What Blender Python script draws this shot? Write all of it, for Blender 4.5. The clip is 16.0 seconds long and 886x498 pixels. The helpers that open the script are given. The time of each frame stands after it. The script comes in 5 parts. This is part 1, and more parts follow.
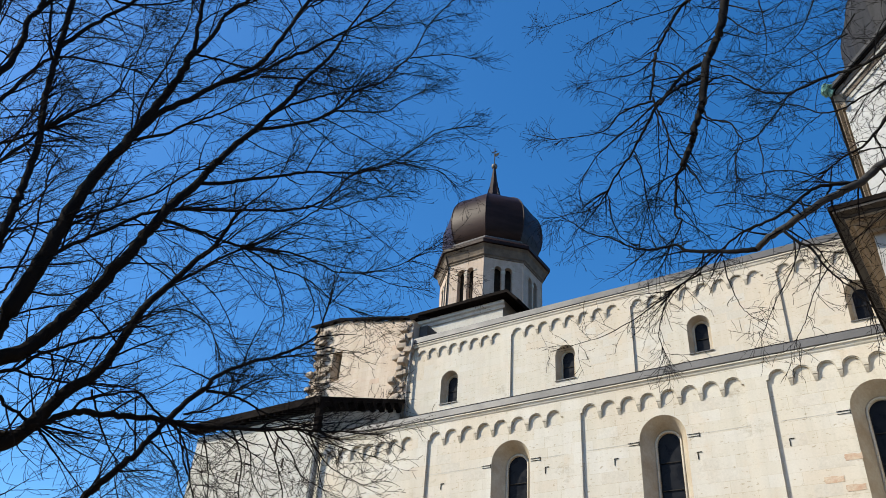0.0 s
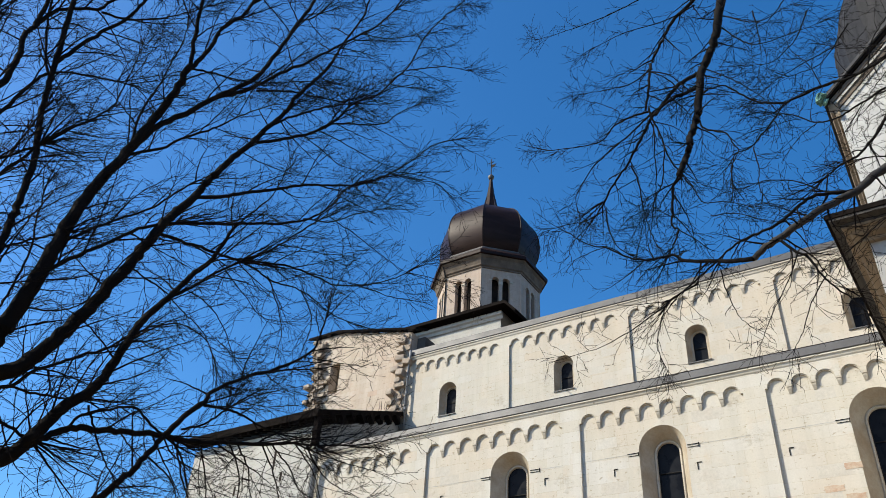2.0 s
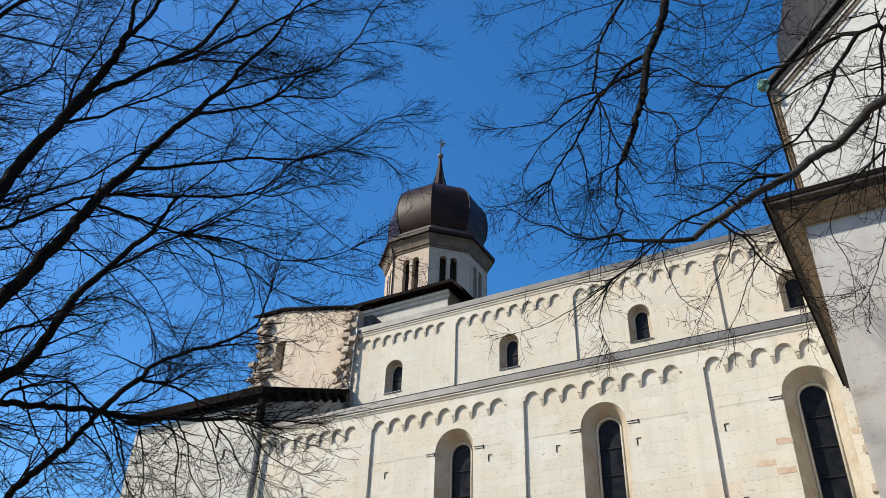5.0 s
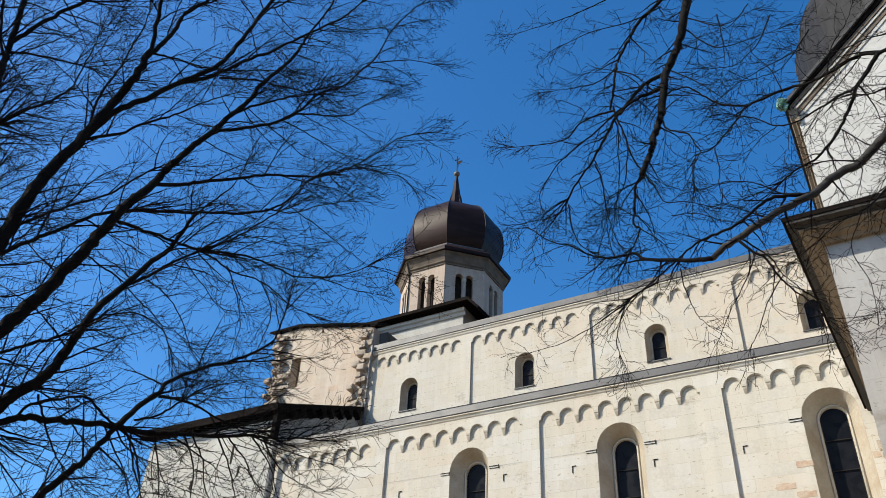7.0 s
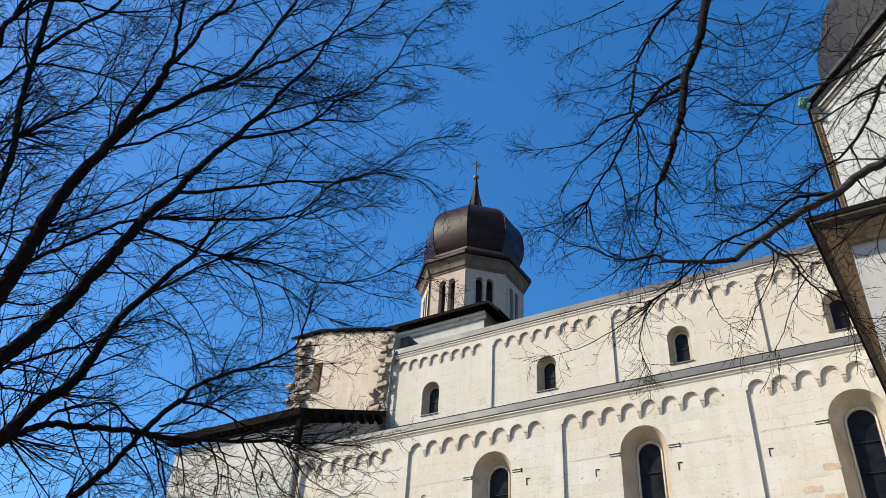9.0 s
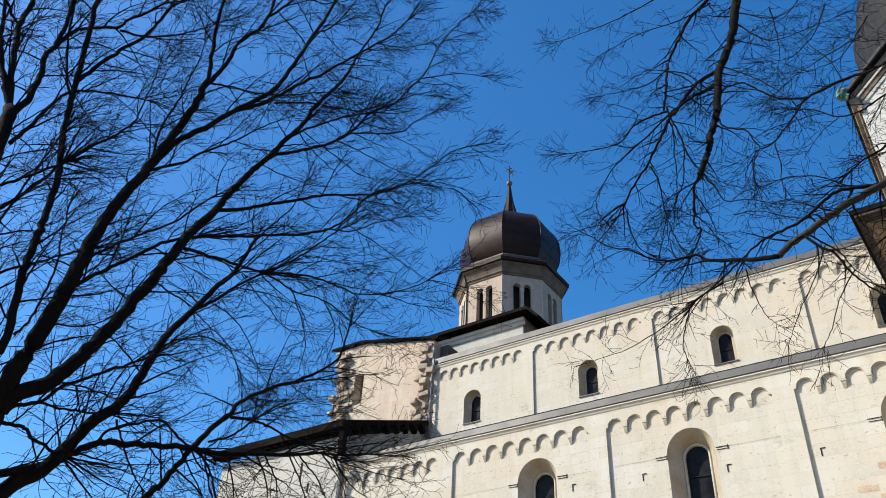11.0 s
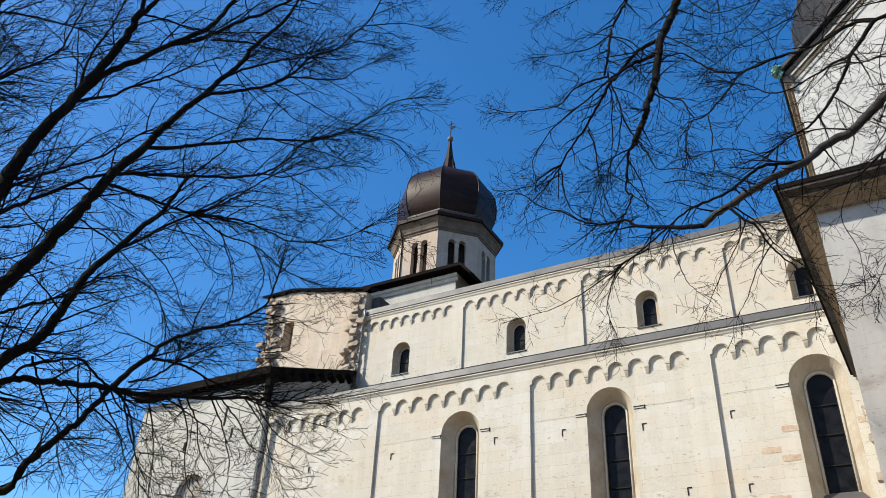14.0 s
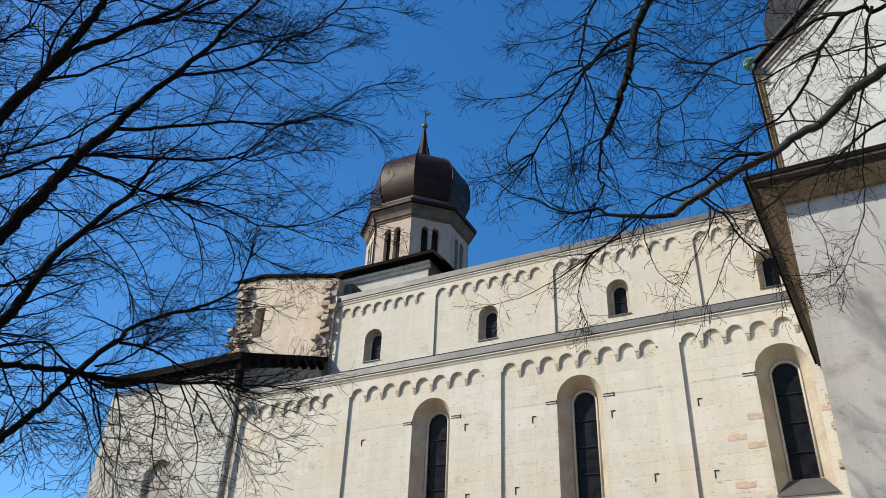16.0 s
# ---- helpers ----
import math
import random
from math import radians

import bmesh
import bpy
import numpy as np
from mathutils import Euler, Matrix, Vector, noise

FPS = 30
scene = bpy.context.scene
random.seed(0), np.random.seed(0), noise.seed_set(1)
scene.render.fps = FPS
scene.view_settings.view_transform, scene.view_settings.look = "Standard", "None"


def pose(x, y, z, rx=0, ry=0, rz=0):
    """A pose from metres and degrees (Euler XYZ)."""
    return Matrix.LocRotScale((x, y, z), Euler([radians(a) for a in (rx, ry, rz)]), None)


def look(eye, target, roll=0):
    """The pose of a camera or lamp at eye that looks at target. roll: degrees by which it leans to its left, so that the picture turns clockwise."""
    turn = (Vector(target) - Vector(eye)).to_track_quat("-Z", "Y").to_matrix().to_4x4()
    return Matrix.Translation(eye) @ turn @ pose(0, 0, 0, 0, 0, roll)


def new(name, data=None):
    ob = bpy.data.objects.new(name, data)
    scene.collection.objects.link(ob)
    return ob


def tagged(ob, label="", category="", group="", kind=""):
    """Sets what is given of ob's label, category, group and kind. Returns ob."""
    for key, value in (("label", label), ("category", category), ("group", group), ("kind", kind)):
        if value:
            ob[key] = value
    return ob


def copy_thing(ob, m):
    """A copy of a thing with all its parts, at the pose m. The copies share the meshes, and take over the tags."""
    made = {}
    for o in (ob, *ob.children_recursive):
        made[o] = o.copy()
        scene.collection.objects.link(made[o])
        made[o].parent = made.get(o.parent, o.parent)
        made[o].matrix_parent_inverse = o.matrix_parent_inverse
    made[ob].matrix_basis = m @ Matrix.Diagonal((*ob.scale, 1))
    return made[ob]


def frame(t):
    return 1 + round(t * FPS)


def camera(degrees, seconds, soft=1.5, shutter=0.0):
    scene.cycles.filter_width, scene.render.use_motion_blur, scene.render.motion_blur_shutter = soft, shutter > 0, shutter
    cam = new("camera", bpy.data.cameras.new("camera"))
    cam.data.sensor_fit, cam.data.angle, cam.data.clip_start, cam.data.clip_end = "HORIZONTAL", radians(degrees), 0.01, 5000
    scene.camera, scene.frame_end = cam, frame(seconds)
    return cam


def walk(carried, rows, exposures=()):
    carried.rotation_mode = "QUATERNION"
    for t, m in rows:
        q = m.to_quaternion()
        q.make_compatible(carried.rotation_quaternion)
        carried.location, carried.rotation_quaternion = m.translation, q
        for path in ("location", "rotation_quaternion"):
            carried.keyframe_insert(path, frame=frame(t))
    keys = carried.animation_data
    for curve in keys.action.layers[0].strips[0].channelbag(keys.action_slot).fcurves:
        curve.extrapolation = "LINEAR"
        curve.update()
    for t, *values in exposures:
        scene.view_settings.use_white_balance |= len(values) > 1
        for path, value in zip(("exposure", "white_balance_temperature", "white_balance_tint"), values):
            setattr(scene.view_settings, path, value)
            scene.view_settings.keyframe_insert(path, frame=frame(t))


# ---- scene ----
LENS = 58.18
cam = camera(LENS, 16.0, soft=0.65)
# seconds, place, turn
ROWS = [
    (0.0, -0.002, -0.024, 1.600, 124.61, -3.55, 32.45),
    (0.5, -0.002, -0.027, 1.600, 124.91, -3.56, 32.32),
    (1.0, -0.012, -0.033, 1.606, 125.29, -3.81, 32.53),
    (1.5, 0.001, -0.028, 1.607, 125.24, -3.45, 32.52),
    (2.0, -0.002, -0.025, 1.613, 125.40, -3.07, 32.55),
    (2.5, 0.015, -0.022, 1.602, 124.55, -2.56, 31.18),
    (3.0, 0.027, 0.004, 1.586, 123.64, -2.07, 29.10),
    (5.5, 0.006, 0.021, 1.603, 124.26, -1.63, 29.10),
    (6.0, 0.000, 0.020, 1.606, 124.82, -2.02, 29.00),
    (6.5, -0.003, 0.020, 1.598, 124.91, -2.41, 29.25),
    (7.0, -0.008, 0.026, 1.607, 125.28, -2.54, 29.79),
    (7.5, 0.002, 0.020, 1.612, 125.29, -2.44, 29.98),
    (8.0, -0.008, 0.019, 1.610, 125.42, -2.61, 30.28),
    (10.5, -0.013, -0.000, 1.608, 125.54, -2.71, 33.57),
    (11.0, -0.030, -0.008, 1.604, 125.89, -2.61, 34.65),
    (11.5, -0.026, -0.013, 1.614, 126.30, -2.53, 35.93),
    (12.0, -0.016, -0.017, 1.605, 126.17, -2.66, 35.96),
    (12.5, -0.010, -0.018, 1.604, 125.62, -2.43, 35.27),
    (13.0, 0.000, -0.004, 1.601, 124.65, -2.31, 33.85),
    (13.5, 0.005, 0.003, 1.603, 123.55, -2.52, 31.15),
    (14.0, 0.014, 0.005, 1.587, 122.82, -2.57, 29.16),
    (14.5, 0.019, 0.010, 1.578, 121.88, -2.16, 28.31),
    (15.0, 0.019, 0.021, 1.581, 121.52, -1.98, 27.74),
    (15.5, 0.012, 0.026, 1.582, 122.14, -2.21, 27.24),
    (16.0, 0.016, 0.026, 1.582, 122.00, -2.07, 27.20),
]
EXPOSURES = [(t, e, 7150, 5) for t, e in ((0.0, 0.95), (2.0, 0.94), (3.0, 0.94), (5.5, 0.93), (8.0, 0.95), (10.5, 1.02), (12.0, 1.05), (13.0, 1.02), (13.5, 1.02), (14.0, 1.0), (15.0, 0.84), (16.0, 0.82))]
walk(cam, [(t, pose(x, y, z, rx, ry, rz)) for t, x, y, z, rx, ry, rz in ROWS], EXPOSURES)

# ---- light ----
SUN_BEARING, SUN_HEIGHT = 228.5, 39.0      # degrees clockwise from +y, degrees above the horizon
world = bpy.data.worlds.new("sky")
scene.world = world
world.use_nodes = True
wn = world.node_tree
sky = wn.nodes.new("ShaderNodeTexSky")
sky.sky_type, sky.sun_disc = "NISHITA", False
sky.sun_elevation, sky.sun_rotation = radians(SUN_HEIGHT), radians(SUN_BEARING)
sky.altitude, sky.air_density, sky.dust_density, sky.ozone_density = 900, 1.0, 1.8, 5.0
back = wn.nodes["Background"]
back.inputs["Strength"].default_value = 0.128
deep = wn.nodes.new("ShaderNodeHueSaturation")
deep.inputs["Saturation"].default_value = 1.28
deep.inputs["Hue"].default_value = 0.503
wn.links.new(sky.outputs["Color"], deep.inputs["Color"])
wn.links.new(deep.outputs["Color"], back.inputs["Color"])
sun_way = Vector((math.sin(radians(SUN_BEARING)) * math.cos(radians(SUN_HEIGHT)),
                  math.cos(radians(SUN_BEARING)) * math.cos(radians(SUN_HEIGHT)), math.sin(radians(SUN_HEIGHT))))
sun = new("sun", bpy.data.lights.new("sun", "SUN"))
sun.data.energy, sun.data.angle, sun.data.color = 3.45, radians(0.55), (1.0, 0.955, 0.90)
sun.matrix_world = look(sun_way * 200, (0, 0, 0))


# ---- materials ----
def material(name, rough=0.8, metal=0.0, spec=0.5):
    m = bpy.data.materials.new(name)
    m.use_nodes = True
    nt = m.node_tree
    b = nt.nodes["Principled BSDF"]
    b.inputs["Roughness"].default_value, b.inputs["Metallic"].default_value = rough, metal
    b.inputs["Specular IOR Level"].default_value = spec
    return m, nt, b


def node(nt, kind, **values):
    n = nt.nodes.new(kind)
    for k, v in values.items():
        n.inputs[k].default_value = v
    return n


def ramp(nt, source, stops):
    r = nt.nodes.new("ShaderNodeValToRGB")
    while len(r.color_ramp.elements) < len(stops):
        r.color_ramp.elements.new(0.5)
    for e, (p, c) in zip(r.color_ramp.elements, stops):
        e.position, e.color = p, (*c, 1)
    nt.links.new(source, r.inputs["Fac"])
    return r.outputs["Color"]


def mix(nt, kind, fac, a, b):
    m = nt.nodes.new("ShaderNodeMix")
    m.data_type, m.blend_type = "RGBA", kind
    for value, socket in ((fac, m.inputs[0]), (a, m.inputs[6]), (b, m.inputs[7])):
        if isinstance(value, bpy.types.NodeSocket):
            nt.links.new(value, socket)
        else:
            socket.default_value = value if isinstance(value, float) else (*value, 1)
    return m.outputs[2]


def noise_of(nt, where, scale, detail=5.0, rough=0.6, stretch=None):
    if stretch:
        mp = nt.nodes.new("ShaderNodeMapping")
        mp.inputs["Scale"].default_value = stretch
        nt.links.new(where, mp.inputs["Vector"])
        where = mp.outputs["Vector"]
    n = node(nt, "ShaderNodeTexNoise", Scale=scale, Detail=detail, Roughness=rough)
    nt.links.new(where, n.inputs["Vector"])
    return n.outputs["Fac"]


def bump(nt, b, height, strength, distance):
    n = node(nt, "ShaderNodeBump", Strength=strength, Distance=distance)
    nt.links.new(height, n.inputs["Height"])
    nt.links.new(n.outputs["Normal"], b.inputs["Normal"])


def place_of(nt):
    return nt.nodes.new("ShaderNodeNewGeometry").outputs["Position"]


def ashlar(name, a, b2, tint, course=0.36, long=0.95, streak=0.35, joints=(0.74, 0.70, 0.64)):
    """Coursed cut stone: blocks of slightly differing tone, thin joints, stains that run down."""
    m, nt, b = material(name, 0.88, spec=0.25)
    where = place_of(nt)
    # x along the wall, z up: laid into the brick pattern's x and y
    sep = nt.nodes.new("ShaderNodeSeparateXYZ")
    nt.links.new(where, sep.inputs[0])
    add = nt.nodes.new("ShaderNodeMath")
    add.operation = "ADD"
    nt.links.new(sep.outputs["X"], add.inputs[0])
    nt.links.new(sep.outputs["Y"], add.inputs[1])
    com = nt.nodes.new("ShaderNodeCombineXYZ")
    nt.links.new(add.outputs[0], com.inputs["X"])
    nt.links.new(sep.outputs["Z"], com.inputs["Y"])
    bt = node(nt, "ShaderNodeTexBrick", Scale=1.0)
    bt.inputs["Brick Width"].default_value, bt.inputs["Row Height"].default_value = long, course
    bt.inputs["Mortar Size"].default_value, bt.inputs["Mortar Smooth"].default_value = 0.005, 0.4
    bt.inputs["Color1"].default_value, bt.inputs["Color2"].default_value = (0, 0, 0, 1), (1, 1, 1, 1)
    bt.inputs["Mortar"].default_value = (0.5, 0.5, 0.5, 1)
    bt.offset, bt.squash = 0.41, 0.83
    bt.squash_frequency, bt.offset_frequency = 3, 2
    nt.links.new(com.outputs[0], bt.inputs["Vector"])
    stone = ramp(nt, bt.outputs["Color"], [(0.0, a), (0.5, b2), (0.78, a), (0.93, a), (1.0, tint)])
    broad = noise_of(nt, where, 0.45, 4.0, 0.55)
    col = mix(nt, "MIX", ramp(nt, broad, [(0.38, (0, 0, 0)), (0.72, (1, 1, 1))]), stone, b2)
    drift = noise_of(nt, where, 0.22, 3.0, 0.5)
    col = mix(nt, "MIX", ramp(nt, drift, [(0.46, (0, 0, 0)), (0.66, (0.6, 0.6, 0.6))]), col, tint)
    patch = noise_of(nt, where, 1.3, 6.0, 0.65)
    col = mix(nt, "MIX", ramp(nt, patch, [(0.56, (0, 0, 0)), (0.72, (0.75, 0.75, 0.75))]), col, tint)
    pits = noise_of(nt, where, 7.0, 3.0, 0.5, (1, 1, 2.2))
    col = mix(nt, "MULTIPLY", 1.0, col, ramp(nt, pits, [(0.27, (0.68, 0.64, 0.58)), (0.36, (1, 1, 1))]))
    fine = noise_of(nt, where, 22.0, 6.0, 0.7)
    col = mix(nt, "MULTIPLY", 0.5, col, ramp(nt, fine, [(0.3, (0.82, 0.82, 0.82)), (0.7, (1, 1, 1))]))
    run = noise_of(nt, where, 1.0, 5.0, 0.6, (2.6, 2.6, 0.16))
    col = mix(nt, "MULTIPLY", streak, col, ramp(nt, run, [(0.40, (1, 1, 1)), (0.75, (0.66, 0.65, 0.63))]))
    soot = noise_of(nt, where, 0.9, 8.0, 0.75, (1, 1, 1.6))
    col = mix(nt, "MULTIPLY", 0.7, col, ramp(nt, soot, [(0.57, (1, 1, 1)), (0.70, (0.64, 0.61, 0.57))]))
    chips = noise_of(nt, where, 3.2, 6.0, 0.75, (0.5, 0.5, 1.8))
    col = mix(nt, "MULTIPLY", 0.55, col, ramp(nt, chips, [(0.67, (1, 1, 1)), (0.78, (0.66, 0.60, 0.52))]))
    open_joint = mix(nt, "MULTIPLY", 1.0, bt.outputs["Fac"], ramp(nt, noise_of(nt, where, 0.9, 4.0, 0.6), [(0.42, (0.3, 0.3, 0.3)), (0.58, (1, 1, 1))]))
    joint = mix(nt, "MULTIPLY", open_joint, col, joints)
    nt.links.new(joint, b.inputs["Base Color"])
    h = nt.nodes.new("ShaderNodeMath")
    h.operation = "SUBTRACT"
    nt.links.new(fine, h.inputs[0])
    nt.links.new(bt.outputs["Fac"], h.inputs[1])
    bump(nt, b, h.outputs[0], 0.3, 0.008)
    return m


def mottled(name, a, b2, scale, rough=0.8, metal=0.0, spec=0.4, bumps=0.3, depth=0.01, stretch=None, vary=0.0):
    """A surface of two tones at two scales, with fine relief; vary: how far pieces differ in tone."""
    m, nt, b = material(name, rough, metal, spec)
    where = place_of(nt)
    big, small = noise_of(nt, where, scale, 5.0, 0.6, stretch), noise_of(nt, where, scale * 9, 6.0, 0.7, stretch)
    col = ramp(nt, big, [(0.32, a), (0.68, b2)])
    col = mix(nt, "MULTIPLY", 0.6, col, ramp(nt, small, [(0.3, (0.7, 0.7, 0.7)), (0.7, (1, 1, 1))]))
    if vary:
        info = nt.nodes.new("ShaderNodeObjectInfo")
        col = mix(nt, "MULTIPLY", vary, col, ramp(nt, info.outputs["Random"], [(0.0, (0.62, 0.58, 0.54)), (1.0, (1, 1, 1))]))
    nt.links.new(col, b.inputs["Base Color"])
    r = ramp(nt, big, [(0.2, (rough - 0.07,) * 3), (0.8, (min(1.0, rough + 0.07),) * 3)])
    nt.links.new(r, b.inputs["Roughness"])
    bump(nt, b, small, bumps, depth)
    return m


def glazing(name):
    m, nt, b = material(name, 0.2, spec=0.06)
    where = place_of(nt)
    n = noise_of(nt, where, 3.0, 3.0, 0.5)
    nt.links.new(ramp(nt, n, [(0.3, (0.006, 0.0065, 0.008)), (0.7, (0.012, 0.013, 0.016))]), b.inputs["Base Color"])
    nt.links.new(ramp(nt, n, [(0.3, (0.2,) * 3), (0.7, (0.4,) * 3)]), b.inputs["Roughness"])
    bump(nt, b, noise_of(nt, where, 9.0, 2.0, 0.5), 0.15, 0.01)
    return m


STONE = ashlar("cream_ashlar", (0.544, 0.516, 0.460), (0.512, 0.468, 0.388), (0.525, 0.445, 0.35))
STONE_PALE = ashlar("pale_ashlar", (0.480, 0.468, 0.432), (0.432, 0.420, 0.384), (0.416, 0.384, 0.328), streak=0.5)
STONE_WARM = ashlar("warm_worn_ashlar", (0.54, 0.46, 0.38), (0.50, 0.415, 0.325), (0.50, 0.375, 0.285), course=0.28, long=0.6, streak=0.5)
TOWER_STONE = ashlar("tower_ashlar", (0.47, 0.385, 0.32), (0.395, 0.32, 0.265), (0.42, 0.325, 0.25), course=0.34, long=0.8, streak=0.6)
ROUGH_STONE = mottled("broken_stone", (0.52, 0.44, 0.355), (0.37, 0.295, 0.23), 2.5, 0.92, spec=0.2, bumps=0.9, depth=0.04, vary=0.5)
PATCH_STONE = mottled("orange_patch_stone", (0.52, 0.43, 0.33), (0.46, 0.31, 0.22), 9.0, 0.9, spec=0.2, bumps=0.5, depth=0.012, vary=0.25)
BLOCK_STONE = mottled("toned_block", (0.536, 0.504, 0.440), (0.520, 0.468, 0.392), 1.7, 0.88, spec=0.25, bumps=0.3, depth=0.008, vary=0.16)
CORBEL_STONE = mottled("corbel_stone", (0.496, 0.448, 0.368), (0.400, 0.352, 0.280), 3.0, 0.9, spec=0.2, bumps=0.4)
PLASTER = ashlar("grey_white_slabs", (0.448, 0.440, 0.424), (0.400, 0.392, 0.380), (0.424, 0.392, 0.352), course=1.1, long=2.3, streak=0.5, joints=(0.86, 0.85, 0.83))
# brown stain, with the recess's warm shade also put into the colour
REVEAL = mottled("aged_shaded_reveal_stone", (0.475, 0.425, 0.345), (0.36, 0.285, 0.20), 1.5, 0.9, spec=0.2, bumps=0.3)
PLASTER_WHITE = mottled("white_plaster", (0.560, 0.548, 0.520), (0.448, 0.436, 0.412), 0.8, 0.92, spec=0.2, bumps=0.25, depth=0.006)
NICHE = mottled("grey_render", (0.36, 0.325, 0.275), (0.27, 0.245, 0.21), 1.5, 0.92, spec=0.2)
LEAD = mottled("grey_sheet_metal", (0.092, 0.086, 0.084), (0.064, 0.061, 0.060), 1.2, 0.55, 0.0, 0.5, 0.15, 0.004)
PIPE = mottled("zinc_pipe", (0.27, 0.275, 0.28), (0.17, 0.175, 0.18), 2.0, 0.5, 0.3, 0.5, 0.1, 0.003)
COPPER = mottled("brown_copper_sheet", (0.036, 0.0195, 0.0165), (0.015, 0.0075, 0.0062), 0.9, 0.4, 0.0, 0.09, 0.25, 0.008, (0.35, 0.35, 1.6))
VERDIGRIS = mottled("verdigris_copper", (0.16, 0.34, 0.28), (0.09, 0.2, 0.17), 9.0, 0.7, 0.2, bumps=0.6)
DARK_WOOD = mottled("dark_roof_timber", (0.014, 0.0105, 0.009), (0.007, 0.0056, 0.005), 3.0, 0.92, spec=0.05, bumps=0.4)
BROWN_WOOD = mottled("brown_cornice", (0.30, 0.23, 0.155), (0.17, 0.13, 0.09), 2.0, 0.8, bumps=0.3, stretch=(3, 0.4, 3))
# shadow under the overhang is put into the colour of these boards
EAVE_SHADE = mottled("shaded_eaves_board", (0.060, 0.052, 0.046), (0.030, 0.027, 0.025), 2.0, 0.8, bumps=0.4, stretch=(3, 0.4, 3))
TILE = mottled("dark_roof_tile", (0.13, 0.10, 0.085), (0.07, 0.06, 0.055), 2.5, 0.85, bumps=0.6, depth=0.02, vary=0.4)
SLATE = mottled("grey_slate", (0.076, 0.072, 0.070), (0.044, 0.043, 0.045), 1.8, 0.7, bumps=0.5, depth=0.015)
SLATE_DARK = mottled("dark_dome_slate", (0.030, 0.029, 0.030), (0.017, 0.017, 0.018), 2.5, 0.7, spec=0.15, bumps=0.6, depth=0.02, stretch=(1, 1, 0.3))
GLASS = glazing("dark_leaded_glass")
IRON = mottled("black_iron", (0.012, 0.011, 0.010), (0.020, 0.018, 0.016), 8.0, 0.8, 0.0, 0.2)
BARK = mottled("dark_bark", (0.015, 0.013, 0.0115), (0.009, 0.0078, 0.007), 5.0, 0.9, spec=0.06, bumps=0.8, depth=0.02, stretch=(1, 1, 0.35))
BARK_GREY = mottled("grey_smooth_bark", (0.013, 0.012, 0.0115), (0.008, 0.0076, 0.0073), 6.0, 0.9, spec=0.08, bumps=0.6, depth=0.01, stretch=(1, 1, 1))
# sunlight on one bough, put into a lighter copy of the bark colour
BARK_SUNLIT = mottled("sunlit_bough_bark", (0.052, 0.048, 0.045), (0.018, 0.016, 0.015), 5.0, 0.8, spec=0.3, bumps=0.7, depth=0.012)
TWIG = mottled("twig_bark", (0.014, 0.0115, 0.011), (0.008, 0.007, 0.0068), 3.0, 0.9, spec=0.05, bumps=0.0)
CORNICE_STONE = mottled("dark_brown_cornice_stone", (0.165, 0.13, 0.10), (0.095, 0.077, 0.062), 1.5, 0.9, spec=0.2, bumps=0.5)
CHAMBER = mottled("dark_chamber", (0.045, 0.035, 0.028), (0.025, 0.02, 0.017), 2.0, 0.95, spec=0.1)
RENDER = mottled("fill_wall_render", (0.52, 0.46, 0.37), (0.42, 0.37, 0.30), 0.5, 0.95, spec=0.2)
BOUNCE_GROUND = mottled("warm_bounce_ground", (0.235, 0.17, 0.10), (0.29, 0.215, 0.135), 0.8, 0.95, bumps=0.9, depth=0.02)


# ---- mesh helpers ----
def link(name, bm, mat, parent=None, smooth=False):
    me = bpy.data.meshes.new(name)
    bm.to_mesh(me)
    bm.free()
    me.materials.append(mat)
    if smooth:
        for p in me.polygons:
            p.use_smooth = True
    ob = new(name, me)
    if parent:
        ob.parent = parent
    return ob


def part(name, bm, mat, parent, label="", smooth=False):
    ob = link(name, bm, mat, parent, smooth)
    return tagged(ob, label) if label else ob


def shared(name, me, parent, m):
    """A piece of its own on a mesh that alike pieces share."""
    ob = new(name, me)
    ob.parent, ob.matrix_basis = parent, m
    return ob


def structure(name, bm, mat, label, category, smooth=False):
    return tagged(link(name, bm, mat, None, smooth), label, category, kind="structure")


def thing(name, label, category, at=(0, 0, 0), group="", kind=""):
    ob = new(name)
    ob.location = at
    return tagged(ob, label, category, group, kind)


def box(bm, x0, x1, y0, y1, z0, z1):
    v = [bm.verts.new(c) for c in ((x0, y0, z0), (x1, y0, z0), (x1, y1, z0), (x0, y1, z0),
                                   (x0, y0, z1), (x1, y0, z1), (x1, y1, z1), (x0, y1, z1))]
    for f in ((3, 2, 1, 0), (4, 5, 6, 7), (0, 1, 5, 4), (1, 2, 6, 5), (2, 3, 7, 6), (3, 0, 4, 7)):
        bm.faces.new([v[i] for i in f])
    return bm


def boxed(*a):
    return box(bmesh.new(), *a)


def plate(bm, outline, y0, y1, holes=()):
    """A slab in the x-z plane from y0 to y1, with holes through it."""
    edges, front = [], {}
    for loop in (outline, *holes):
        vs = [bm.verts.new((x, y0, z)) for x, z in loop]
        edges += [bm.edges.new((vs[i], vs[(i + 1) % len(vs)])) for i in range(len(vs))]
    made = bmesh.ops.triangle_fill(bm, edges=edges, use_beauty=True)
    faces = [g for g in made["geom"] if isinstance(g, bmesh.types.BMFace)]
    ext = bmesh.ops.extrude_face_region(bm, geom=faces)
    bmesh.ops.translate(bm, verts=[g for g in ext["geom"] if isinstance(g, bmesh.types.BMVert)], vec=(0, y1 - y0, 0))
    bmesh.ops.recalc_face_normals(bm, faces=bm.faces)
    return bm


